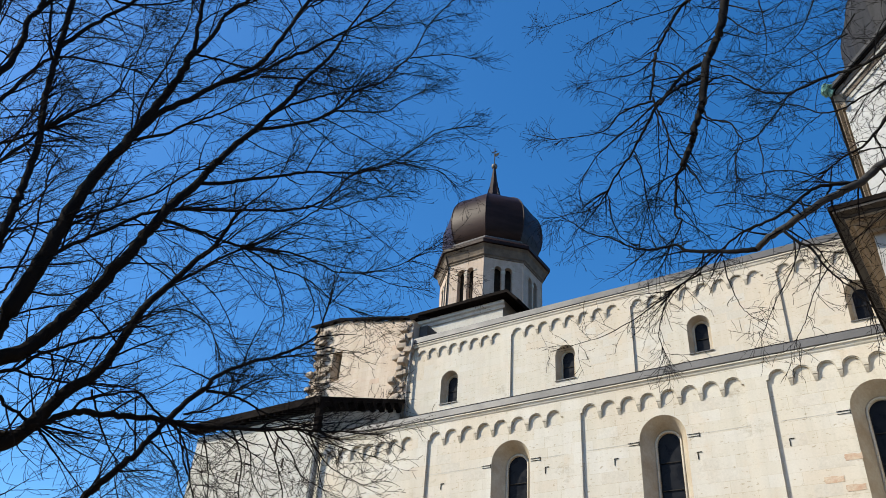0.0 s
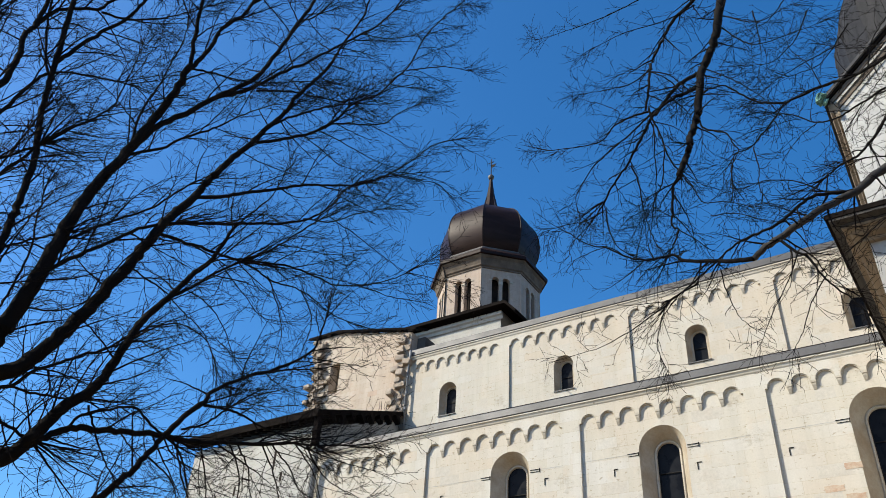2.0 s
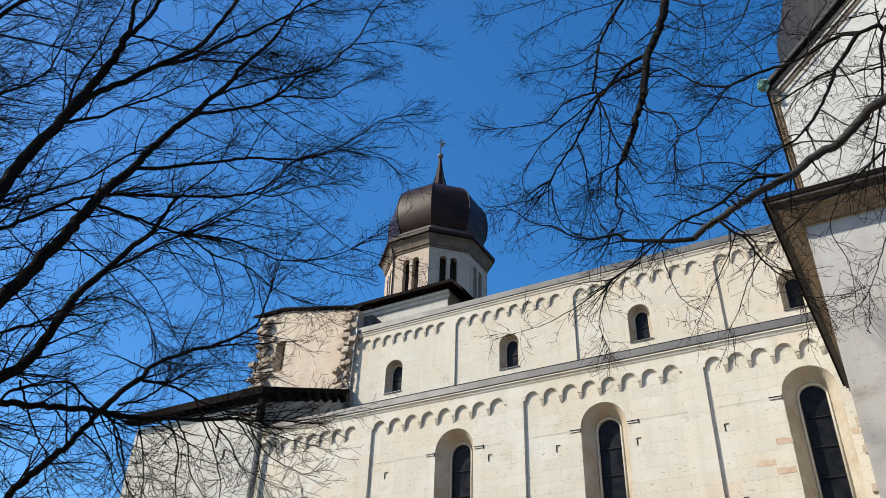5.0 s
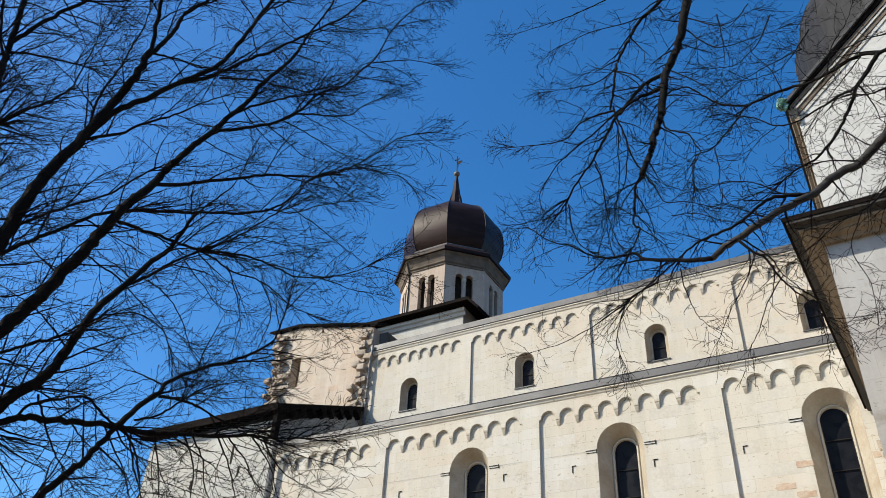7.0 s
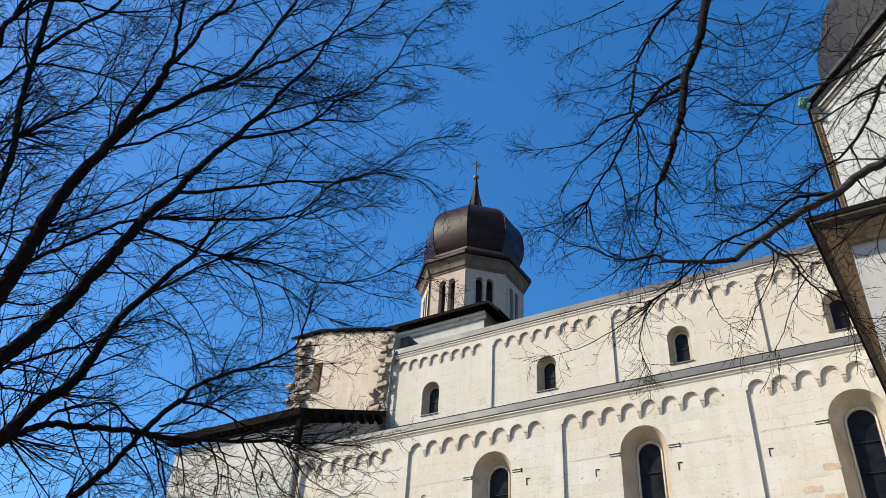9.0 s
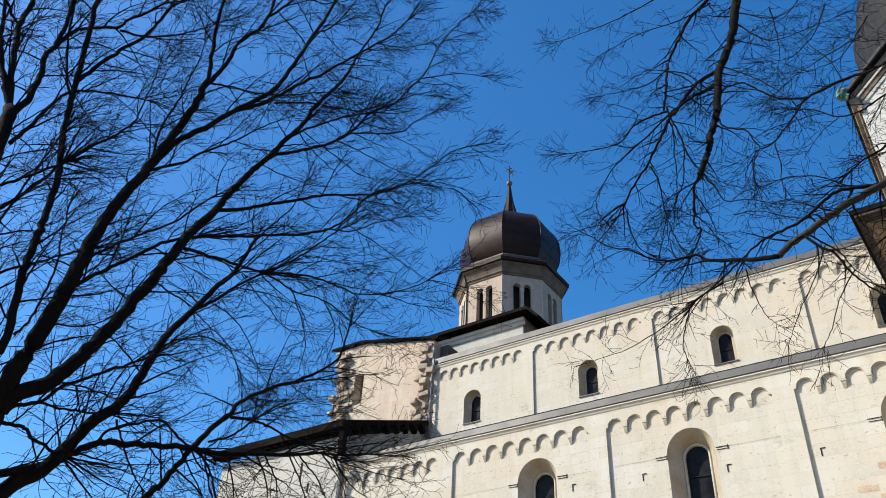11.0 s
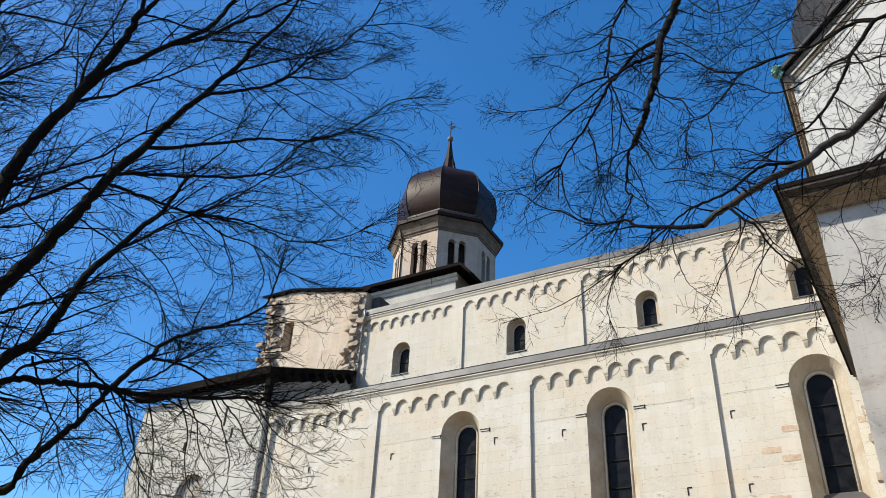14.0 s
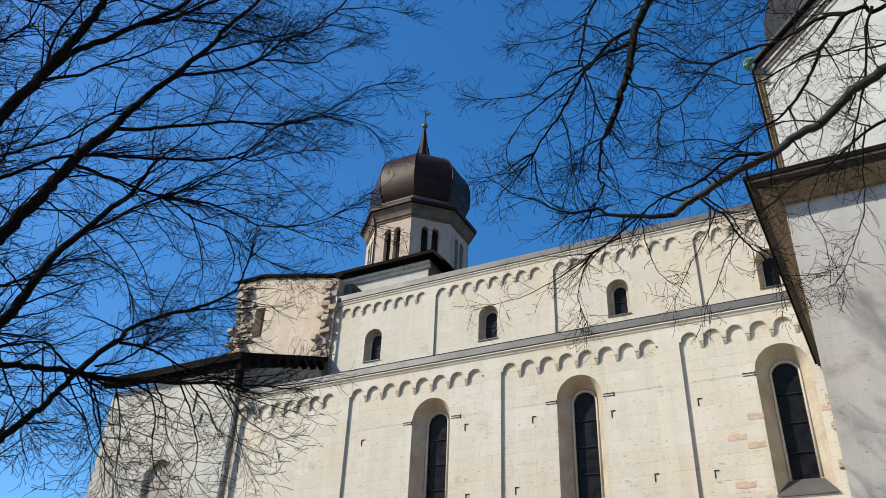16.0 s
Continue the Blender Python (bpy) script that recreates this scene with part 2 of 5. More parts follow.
def arch(cx, half, foot, spring, n=14):
    """The outline of a round-headed opening."""
    pts = [(cx - half, foot), (cx + half, foot)]
    return pts + [(cx + half * math.cos(a), spring + half * math.sin(a)) for a in np.linspace(0, math.pi, n + 1)]


def loft(bm, rings, closed=True):
    rows = [[bm.verts.new(p) for p in ring] for ring in rings]
    n = len(rows[0])
    for a, b in zip(rows, rows[1:]):
        for i in range(n if closed else n - 1):
            j = (i + 1) % n
            bm.faces.new((a[i], a[j], b[j], b[i]))
    return rows


def run_x(profile, x0, x1):
    """A moulding along x: its profile is given as (y, z)."""
    bm = bmesh.new()
    rows = loft(bm, [[(x0, y, z) for y, z in profile], [(x1, y, z) for y, z in profile]])
    bm.faces.new(rows[0][::-1])
    bm.faces.new(rows[1])
    bmesh.ops.recalc_face_normals(bm, faces=bm.faces)
    return bm


def run_y(profile, y0, y1):
    bm = bmesh.new()
    rows = loft(bm, [[(x, y0, z) for x, z in profile], [(x, y1, z) for x, z in profile]])
    bm.faces.new(rows[0][::-1])
    bm.faces.new(rows[1])
    bmesh.ops.recalc_face_normals(bm, faces=bm.faces)
    return bm


def tube(bm, pts, radii, sides=6):
    """A tapered tube along points."""
    pts = [Vector(p) for p in pts]
    up, rings = Vector((0.31, 0.17, 0.93)), []
    for i, p in enumerate(pts):
        d = (pts[min(i + 1, len(pts) - 1)] - pts[max(i - 1, 0)]).normalized()
        a = d.cross(up).normalized()
        b = d.cross(a)
        rings.append([p + (a * math.cos(k * math.tau / sides) + b * math.sin(k * math.tau / sides)) * radii[i] for k in range(sides)])
    rows = loft(bm, rings)
    bm.faces.new(rows[0][::-1])
    bm.faces.new(rows[-1])
    return bm


def lathe8(profile, cx, cy, first, last=None, sides=8, turn=22.5):
    """A closed ring body of eight sides round (cx, cy): profile of (radius, z)."""
    bm = bmesh.new()
    rings = [[(cx + r * math.cos(radians(turn) + k * math.tau / sides), cy + r * math.sin(radians(turn) + k * math.tau / sides), z) for k in range(sides)] for r, z in profile]
    rows = loft(bm, rings)
    if first:
        bm.faces.new(rows[0][::-1])
    if last:
        bm.faces.new(rows[-1])
    bmesh.ops.recalc_face_normals(bm, faces=bm.faces)
    return bm

def askew(bm, rate, y0, low=-1e9, high=1e9):
    """Turns the long sides of a part a little out of the grid: x shifts with the distance past y0."""
    for v in bm.verts:
        if low < v.co.x < high:
            v.co.x += rate * max(0.0, v.co.y - y0)
    return bm


# ---- the ground ----
# out of view; its pale warm colour is chosen to bounce light into shade
bm = bmesh.new()
bmesh.ops.create_grid(bm, x_segments=40, y_segments=40, size=900)
structure("ground", bm, BOUNCE_GROUND, "unseen ground round the church, coloured to bounce warm light", "ground")
# plain unseen walls behind and beside the camera, added to block low sky and bounce light
structure("wall_fill_south", boxed(-46, 32, -19, -18, 0, 11), RENDER, "added unseen wall on the south that blocks low sky and bounces light", "wall")
structure("wall_fill_west", boxed(-47, -46, -18, 60, 0, 11), RENDER, "added unseen wall on the west that blocks low sky and bounces light", "wall")
structure("wall_fill_east", boxed(31, 32, -18, 60, 0, 12), RENDER, "added unseen wall on the east that blocks low sky and bounces light", "wall")

# ---- nave: aisle wall, clerestory ----
AISLE, CLERE, STEP = 22.42, 29.0, 0.095      # faces of the lesenes, depth of the panels behind them


def windows(parent_name, centres, face, half, foot, spring, glass_half, glass_spring, glass_foot, deep, label, bars):
    for i, cx in enumerate(centres):
        w = thing(f"{parent_name}_{i + 1}", label, "window", (0, 0, 0), kind="structure")
        outer, inner = arch(cx, half, foot, spring, 18), arch(cx, glass_half, glass_foot, glass_spring, 18)
        step = arch(cx, glass_half + 0.09, glass_foot, glass_spring, 18)
        bm = bmesh.new()
        loft(bm, [[(x, face, z) for x, z in outer], [(x, face + deep - 0.06, z) for x, z in step],
                  [(x, face + deep - 0.06, z) for x, z in inner], [(x, face + deep + 0.05, z) for x, z in inner]])
        bmesh.ops.recalc_face_normals(bm, faces=bm.faces)
        part("reveal", bm, REVEAL, w, "splayed cream stone reveal")
        if deep > 0.5:
            roll = [(x, face + deep - 0.065, z) for x, z in arch(cx, glass_half + 0.045, glass_foot + 0.06, glass_spring, 18)]
            part("roll_moulding", tube(bmesh.new(), roll[1:] + roll[:1], [0.032] * len(roll), 6), STONE, w, "pale roll moulding round the glass", True)
        bm = bmesh.new()
        plate(bm, inner, face + deep, face + deep + 0.02)
        part("pane", bm, GLASS, w, "dark leaded glass")
        tall = glass_spring + glass_half - glass_foot
        for k in range(1, bars + 1):
            z = glass_foot + tall * k / (bars + 1) - 0.1
            part("glazing_bar", boxed(cx - glass_half, cx + glass_half, face + deep - 0.045, face + deep - 0.02, z, z + 0.022), IRON, w)
        for s in (-1, 1):
            x = cx + s * (glass_half - 0.012)
            part("frame", boxed(x - 0.012, x + 0.012, face + deep - 0.04, face + deep - 0.022, glass_foot, glass_spring), IRON, w)
        # sloping sill of grey sheet metal
        prof = [(face - 0.05, foot - 0.03), (face - 0.05, foot + 0.01), (face + deep - 0.03, glass_foot + 0.03), (face + deep - 0.03, foot - 0.03)]
        bm = bmesh.new()
        loft(bm, [[(cx - (half + 0.02 if y < face else glass_half + 0.09), y, z) for y, z in prof],
                  [(cx + (half + 0.02 if y < face else glass_half + 0.09), y, z) for y, z in prof]])
        bmesh.ops.holes_fill(bm, edges=bm.edges)
        bmesh.ops.recalc_face_normals(bm, faces=bm.faces)
        part("window_sill", bm, LEAD, w, "sloping grey metal sill")


def corbel_mesh(name, wide, tall, deep):
    """A small corbel under the foot of two arches: a block that rolls back to the wall."""
    bm = bmesh.new()
    prof = [(0, tall), (-deep, tall), (-deep, tall * 0.78), (-deep * 0.8, tall * 0.7), (-deep * 0.72, tall * 0.5), (-deep * 0.4, tall * 0.22), (-deep * 0.12, 0), (0, 0)]
    half = [wide / 2 * (1.0 if z > tall * 0.75 else 0.5 + 0.35 * z / tall) for y, z in prof]
    rows = loft(bm, [[(-h, y, z) for h, (y, z) in zip(half, prof)], [(h, y, z) for h, (y, z) in zip(half, prof)]])
    bm.faces.new(rows[0][::-1])
    bm.faces.new(rows[1])
    bmesh.ops.recalc_face_normals(bm, faces=bm.faces)
    me = bpy.data.meshes.new(name)
    bm.to_mesh(me)
    bm.free()
    me.materials.append(CORBEL_STONE)
    return me


def arcaded(wall, face, bays, arches, lesene, foot, spring, top, ring_r, mat):
    """Lesenes and round-arched corbel tables laid before a wall, one bay after the other."""
    me = corbel_mesh("corbel", 0.16, 0.25, STEP * 0.98)
    for x0, x1 in bays:
        field = x1 - lesene - x0
        pitch = field / arches
        n = 9
        # the table: straight above, scalloped below, with the strip at its end
        low = []
        for k in range(arches):
            c = x0 + pitch * (k + 0.5)
            low += [(c - ring_r, spring - 0.02)] + [(c + ring_r * math.cos(a), spring + ring_r * math.sin(a)) for a in np.linspace(math.pi, 0, n)] + [(c + ring_r, spring - 0.02)]
        out = [(x0, top)] + [(x0, spring - 0.02)] + low + [(x0 + field, spring - 0.02), (x0 + field, foot), (x1, foot), (x1, top)]
        clean = [out[0]]
        for p in out[1:]:
            if abs(p[0] - clean[-1][0]) + abs(p[1] - clean[-1][1]) > 1e-4:
                clean.append(p)
        part("corbel_table", plate(bmesh.new(), clean, face, face + STEP - 0.003), mat, wall, "corbel table of small round arches")
        for k in range(1, arches):
            shared("corbel", me, wall, pose(x0 + pitch * k, face + STEP - 0.003, spring - 0.272))
        # a second, thinner order inside every arch
        for k in range(arches):
            c = x0 + pitch * (k + 0.5)
            bm = bmesh.new()
            r0, r1 = ring_r + 0.004, ring_r - 0.032
            arcs = np.linspace(0, math.pi, n)
            loft(bm, [[(c + r * math.cos(a), y, spring + r * math.sin(a)) for a in arcs] for r, y in ((r0, face + 0.035), (r1, face + 0.035), (r1, face + STEP), (r0, face + STEP))], closed=False)
            bmesh.ops.recalc_face_normals(bm, faces=bm.faces)
            part("arch_order", bm, CORBEL_STONE, wall)


# aisle
bm = bmesh.new()
aw = dict(half=0.725, foot=7.40, spring=10.90)
aisle_windows = [-12.37, -7.19, -1.265]
plate(bm, [(-21.2, 0), (0.6, 0), (0.6, 12.72), (-21.2, 12.72)], AISLE + STEP, AISLE + STEP + 0.55,
      [arch(c, aw["half"], aw["foot"], aw["spring"], 18) for c in aisle_windows])
aisle = structure("wall_aisle", bm, STONE, "cream cut-stone aisle wall with lesenes and corbel tables", "wall")
arcaded(aisle, AISLE, [(-21.05, -15.70), (-15.70, -9.78), (-9.78, -3.97), (-3.97, 1.9)], 8, 0.62, 0.0, 12.125, 12.70, 0.26, STONE)
windows("window_aisle", aisle_windows, AISLE + STEP, aw["half"], aw["foot"], aw["spring"], 0.35, 10.89, 7.90, 0.58,
        "tall round-headed window with dark glass in the aisle wall", 3)
bm = run_x([(AISLE + 0.1, 12.66), (AISLE - 0.012, 12.66), (AISLE - 0.03, 12.69), (AISLE - 0.05, 12.76), (AISLE - 0.085, 12.775), (AISLE - 0.085, 12.82), (AISLE + 0.1, 12.82)], -21.05, -0.25)
structure("trim_aisle_cornice", bm, STONE, "moulded pale stone cornice under the aisle roof", "cornice")
bm = run_x([(AISLE + 0.2, 12.823), (AISLE - 0.09, 12.823), (AISLE - 0.115, 12.845), (AISLE - 0.10, 13.07), (AISLE - 0.07, 13.10), (AISLE + 0.2, 13.14)], -21.0, -0.25)
structure("trim_aisle_gutter", bm, LEAD, "grey sheet-metal gutter along the aisle roof", "gutter")
bm = run_x([(AISLE + 0.0, 13.165), (CLERE, 15.9), (CLERE, 15.7), (AISLE + 0.21, 13.0)], -22.6, -0.2)
structure("roof_aisle", bm, TILE, "dark tiled lean-to roof over the aisle", "roof")

# clerestory
bm = bmesh.new()
cw = dict(half=0.475, foot=16.90, spring=18.11)
clere_windows = [-19.36, -13.31, -7.365, -1.37]
plate(bm, [(-21.75, 10), (0.6, 10), (0.6, 20.25), (-21.75, 20.25)], CLERE + STEP, CLERE + STEP + 0.55,
      [arch(c, cw["half"], cw["foot"], cw["spring"], 18) for c in clere_windows])
clere = structure("wall_clerestory", bm, STONE, "cream cut-stone clerestory wall with lesenes and corbel tables", "wall")
arcaded(clere, CLERE, [(-21.3, -16.0), (-16.0, -10.14), (-10.14, -4.05), (-4.05, 1.9)], 8, 0.48, 12.0, 19.73, 20.25, 0.265, STONE)
windows("window_clerestory", clere_windows, CLERE + STEP, cw["half"], cw["foot"], cw["spring"], 0.27, 18.12, 17.10, 0.42,
        "small round-headed window with dark glass in the clerestory wall", 1)
bm = run_x([(CLERE + 0.1, 20.20), (CLERE - 0.012, 20.20), (CLERE - 0.03, 20.23), (CLERE - 0.05, 20.32), (CLERE - 0.085, 20.345), (CLERE - 0.085, 20.40), (CLERE + 0.1, 20.40)], -21.75, 0.6)
structure("trim_clerestory_cornice", bm, STONE, "moulded pale stone cornice under the nave roof", "cornice")
bm = run_x([(CLERE + 0.2, 20.403), (CLERE - 0.09, 20.403), (CLERE - 0.12, 20.43), (CLERE - 0.11, 20.72), (CLERE - 0.07, 20.75), (CLERE + 0.2, 20.78)], -21.75, 0.6)
structure("trim_clerestory_gutter", bm, LEAD, "grey sheet-metal gutter along the nave roof", "gutter")
bm = run_x([(CLERE, 20.785), (CLERE + 6, 22.9), (CLERE + 12, 20.785), (CLERE + 12, 20.5), (CLERE + 0.21, 20.5)], -21.7, 0.6)
structure("roof_nave", bm, TILE, "dark tiled roof over the nave", "roof")

# ---- west block with its lean-to roof ----
WX0, WX1, WEST_FACE = -28.05, -21.05, 22.34
VERGE = -0.14      # the verge runs back towards the unfinished tower
bm = bmesh.new()
plate(bm, [(WX0, 0), (WX1, 0), (WX1, 14.1), (WX0, 14.1)], WEST_FACE, WEST_FACE + 0.6, [arch(-24.28, 0.74, 5.6, 10.0, 18)])
west = structure("wall_west_block", bm, STONE_PALE, "pale weathered stone wall of the west block", "wall")
bm = bmesh.new()
rows = loft(bm, [[(WX1 - 0.6, WEST_FACE + 0.6, 0), (WX1, WEST_FACE + 0.6, 0), (WX1, CLERE, 0), (WX1 - 0.6, CLERE, 0)],
                 [(WX1 - 0.6, WEST_FACE + 0.6, 14.35), (WX1, WEST_FACE + 0.6, 14.35), (WX1, CLERE, 17.0), (WX1 - 0.6, CLERE, 17.0)]])
bm.faces.new(rows[0][::-1]); bm.faces.new(rows[1])
bmesh.ops.recalc_face_normals(bm, faces=bm.faces)
structure("wall_west_block_side", askew(bm, VERGE, 22.34), STONE_PALE, "pale side wall above the aisle roof", "wall")
structure("wall_west_block_back", boxed(WX0, WX0 + 0.6, WEST_FACE + 0.6, CLERE + 6, 0, 14.3), STONE_PALE, "pale outer wall of the west block", "wall")
niche = structure("window_niche", boxed(-25.1, -23.5, WEST_FACE + 0.2, WEST_FACE + 0.35, 5.5, 10.9), NICHE, "walled-up round-headed window with grey render", "window")

# lean-to roof: boards, rafters that show under the eaves and the verge
SLOPE = (17.25 - 14.45) / (CLERE - 22.0)
lean = thing("lean_to_roof", "dark tiled lean-to roof on timber rafters over the west block", "roof", (0, 0, 0), kind="structure")
bm = run_x([(21.98, 14.36), (CLERE, 14.40 + SLOPE * (CLERE - 21.75)), (CLERE, 14.58 + SLOPE * (CLERE - 21.75)), (21.98, 14.58)], -28.4, -20.75)
part("boarding", askew(bm, VERGE, 22.0, low=-23.0), DARK_WOOD, lean, "dark roof boarding")
for i in range(17):
    x = -28.3 + i * 0.46
    bm = run_x([(22.0, 14.2), (23.0, 14.2 + SLOPE), (23.0, 14.36 + SLOPE), (22.0, 14.36)], x - 0.06, x + 0.06)
    part("rafter", bm, DARK_WOOD, lean)
for i in range(8):
    y = 22.9 + i * 0.78
    z = 14.40 + SLOPE * (y - 21.75)
    bm = run_x([(y - 0.22, z - 0.10), (y + 0.20, z - 0.42), (y + 0.20, z + 0.06), (y - 0.22, z - 0.06)], -21.04, -20.72)
    part("purlin_end", askew(bm, VERGE, 22.0), DARK_WOOD, lean)
part("corner_post", boxed(-21.0, -20.78, 22.05, 22.3, 13.2, 14.5), DARK_WOOD, lean)
bm = run_x([(21.975, 14.30), (21.93, 14.30), (21.93, 14.62), (21.975, 14.62)], -28.4, -20.75)
part("fascia", bm, DARK_WOOD, lean)

# ---- unfinished tower stump with toothed stones ----
SX0, SX1 = -28.1, -21.75
bm = bmesh.new()
plate(bm, [(SX0, 14), (SX1, 14), (SX1, 21.93), (-26.5, 23.06), (SX0, 23.02)], CLERE + 0.02, CLERE + 0.7,
      [[(-27.0, 19.45), (-26.35, 19.45), (-26.35, 21.2), (-27.0, 21.2)]])
stump = structure("wall_tower_stump", bm, STONE_WARM, "warm worn stone wall of the unfinished tower", "wall")
structure("wall_tower_stump_side", boxed(SX0, SX0 + 0.7, CLERE + 0.7, CLERE + 6.4, 0, 22.8), STONE_WARM, "outer stone wall of the unfinished tower", "wall")
# brown infill whose colour also carries the shade of the deep reveal
structure("window_stump", boxed(-27.05, -26.3, CLERE + 0.58, CLERE + 0.69, 19.4, 21.25), BROWN_WOOD, "walled-up window of the unfinished tower, browned as shade", "window")
bm = plate(bmesh.new(), [(SX0 - 0.78, 23.13), (-26.75, 23.13), (-21.42, 21.93), (-21.42, 22.05), (-26.75, 23.25), (SX0 - 0.78, 23.25)], CLERE - 0.15, CLERE + 1.0)
for v in bm.verts:
    v.co.z += 0.42 * (v.co.y - CLERE + 0.15)
stump_roof = structure("roof_stump", bm, DARK_WOOD, "thin dark roof over the unfinished tower", "roof")
for i, x in enumerate((-28.3, -27.5, -26.75, -25.8, -24.95, -24.3, -23.3, -22.6, -21.9)):
    z = 23.13 - 0.2264 * max(0.0, x + 26.75)
    bm = run_x([(CLERE - 0.13, z - 0.13), (CLERE + 0.1, z - 0.06), (CLERE + 0.1, z + 0.10), (CLERE - 0.13, z + 0.01)], x, x + 0.16 + 0.09 * (i % 3))
    part("rafter_end", bm, DARK_WOOD, stump_roof)
structure("trim_stump_boarding", boxed(SX1 + 0.06, -21.2, CLERE + 0.5, CLERE + 1.9, 20.3, 21.75), SLATE, "weathered grey-brown boarding beside the unfinished tower", "boarding")

def stone_mesh(name, seed, wide, deep, tall):
    """One rough, chipped block."""
    rnd = random.Random(seed)
    bm = boxed(0, wide, -deep, 0, 0, tall)
    bmesh.ops.bevel(bm, geom=bm.edges[:], offset=0.035, segments=1, affect="EDGES")
    for v in bm.verts:
        v.co += Vector((rnd.gauss(0, 0.022), rnd.gauss(0, 0.03), rnd.gauss(0, 0.014)))
    me = bpy.data.meshes.new(name)
    bm.to_mesh(me)
    bm.free()
    me.materials.append(ROUGH_STONE)
    return me


def toothing(wall, x, way, z0, z1, face, seed, reach):
    """The broken ends of a wall that was never built: courses that stand out by turns."""
    rnd = random.Random(seed)
    kinds = [stone_mesh("stone", seed + k, w, 1.0, 0.25) for k, w in enumerate((0.42, 0.55, 0.7, 0.85, 0.5, 0.64))]
    z, k = z0, 0
    while z < z1:
        tall = rnd.uniform(0.8, 1.35)
        for n in range(2):
            out = reach * (rnd.uniform(0.5, 1.0) if (k + n) % 2 else rnd.uniform(0.12, 0.45))
            wide = rnd.uniform(0.55, 1.15)
            m = pose(x + way * (n * 0.34 + rnd.uniform(-0.12, 0.18)), face, z + rnd.uniform(-0.04, 0.04), rnd.gauss(0, 4), rnd.gauss(0, 5), rnd.gauss(0, 6))
            m = m @ Matrix.Diagonal((wide * way, out, tall, 1)) if way > 0 else m @ Matrix.Translation((-0.6 * wide, 0, 0)) @ Matrix.Diagonal((wide, out, tall, 1))
            shared("stone", rnd.choice(kinds), wall, m)
        z += 0.255 * tall
        k += 1


toothing(stump, SX0 - 0.16, 1, 16.0, 22.75, CLERE + 0.05, 5, 0.5)
toothing(stump, SX1 - 0.02, -1, 16.0, 21.75, CLERE + 0.05, 9, 0.42)
# rough stones left standing where the aisle wall meets the south building
toothing(aisle, -0.30, 1, 6.6, 10.7, AISLE + STEP + 0.01, 31, 0.075)

# block behind the clerestory
structure("wall_nave_west", boxed(-24.2, -17.6, 31.0, 39, 12, 23.16), STONE_PALE, "pale stone upper wall at the west end of the nave", "wall")
bm = run_x([(31.0, 22.60), (30.93, 22.62), (30.9, 22.78), (30.8, 22.84), (30.8, 22.98), (31.0, 22.98)], -24.2, -17.45)
structure("trim_nave_west_cornice", bm, STONE_PALE, "moulded stone cornice under the west roof", "cornice")
bm = run_y([(-25.0, 23.17), (-17.1, 23.17), (-16.5, 22.52), (-16.42, 22.62), (-17.1, 23.35), (-25.0, 23.35)], 30.45, 39.5)
structure("roof_nave_west", bm, DARK_WOOD, "dark overhanging roof at the west end of the nave", "roof")

# ---- onion-domed bell tower ----
TX, TY = -27.27, 46.0
tower = thing("bell_tower", "octagonal stone bell tower with a brown copper onion dome", "tower", (TX, TY, 0))


def ring8(profile, first=True, last=True, sides=8):
    return lathe8(profile, 0, 0, first, last, sides)


shaft = part("shaft", boxed(-4.3, 4.3, -4.3, 4.3, 0, 29.0), TOWER_STONE, tower, "square lower stone shaft")
APO = 4.02 * math.cos(radians(22.5))
SIDE = 2 * 4.02 * math.sin(radians(22.5))
core = part("core", ring8([(3.3, 28.9), (3.3, 35.3)]), CHAMBER, tower, "dark bell chamber")
for k in range(8):
    m = Matrix.Rotation(k * math.tau / 8, 4, "Z") @ Matrix.Translation((0, -APO, 0))
    h = SIDE / 2
    holes = [arch(s * 0.405, 0.285, 31.3, 34.28, 10) for s in (-1, 1)]
    bm = plate(bmesh.new(), [(-h, 28.9), (h, 28.9), (h, 35.3), (-h, 35.3)], 0, 0.42, holes)
    bmesh.ops.transform(bm, matrix=m, verts=bm.verts)
    wall = part("drum_wall", bm, TOWER_STONE, tower, "pale ashlar side with twin round-headed openings")
    bm = tube(bmesh.new(), [(0, 0.16, 31.3), (0, 0.16, 33.95)], [0.12, 0.105], 10)
    box(bm, -0.15, 0.15, -0.03, 0.3, 33.95, 34.2)
    box(bm, -0.14, 0.14, 0.02, 0.3, 31.2, 31.4)
    bmesh.ops.transform(bm, matrix=m, verts=bm.verts)
    part("colonnette", bm, CORBEL_STONE, tower, "small stone column with capital")
    for s in (-1, 1):
        bm = boxed(min(s * 0.68, s * 0.92), max(s * 0.68, s * 0.92), -0.05, 0.02, 34.2, 34.3)
        bmesh.ops.transform(bm, matrix=m, verts=bm.verts)
        part("impost", bm, CORBEL_STONE, tower)
part("cornice", ring8([(3.9, 35.2), (4.1, 35.2), (4.1, 35.32), (4.2, 35.4), (4.22, 35.55), (4.36, 35.95), (4.5, 36.1), (4.5, 36.25), (3.9, 36.3)]), CORNICE_STONE, tower, "dark brown moulded cornice")
part("eave", ring8([(4.4, 36.18), (4.68, 36.2), (4.7, 36.46), (4.55, 36.6), (3.8, 37.22), (3.6, 37.25)]), COPPER, tower, "dark copper eave")
part("lip", ring8([(3.4, 37.2), (3.78, 37.2), (3.8, 37.3), (3.75, 37.38), (3.4, 37.4)]), LEAD, tower, "grey metal lip under the dome")
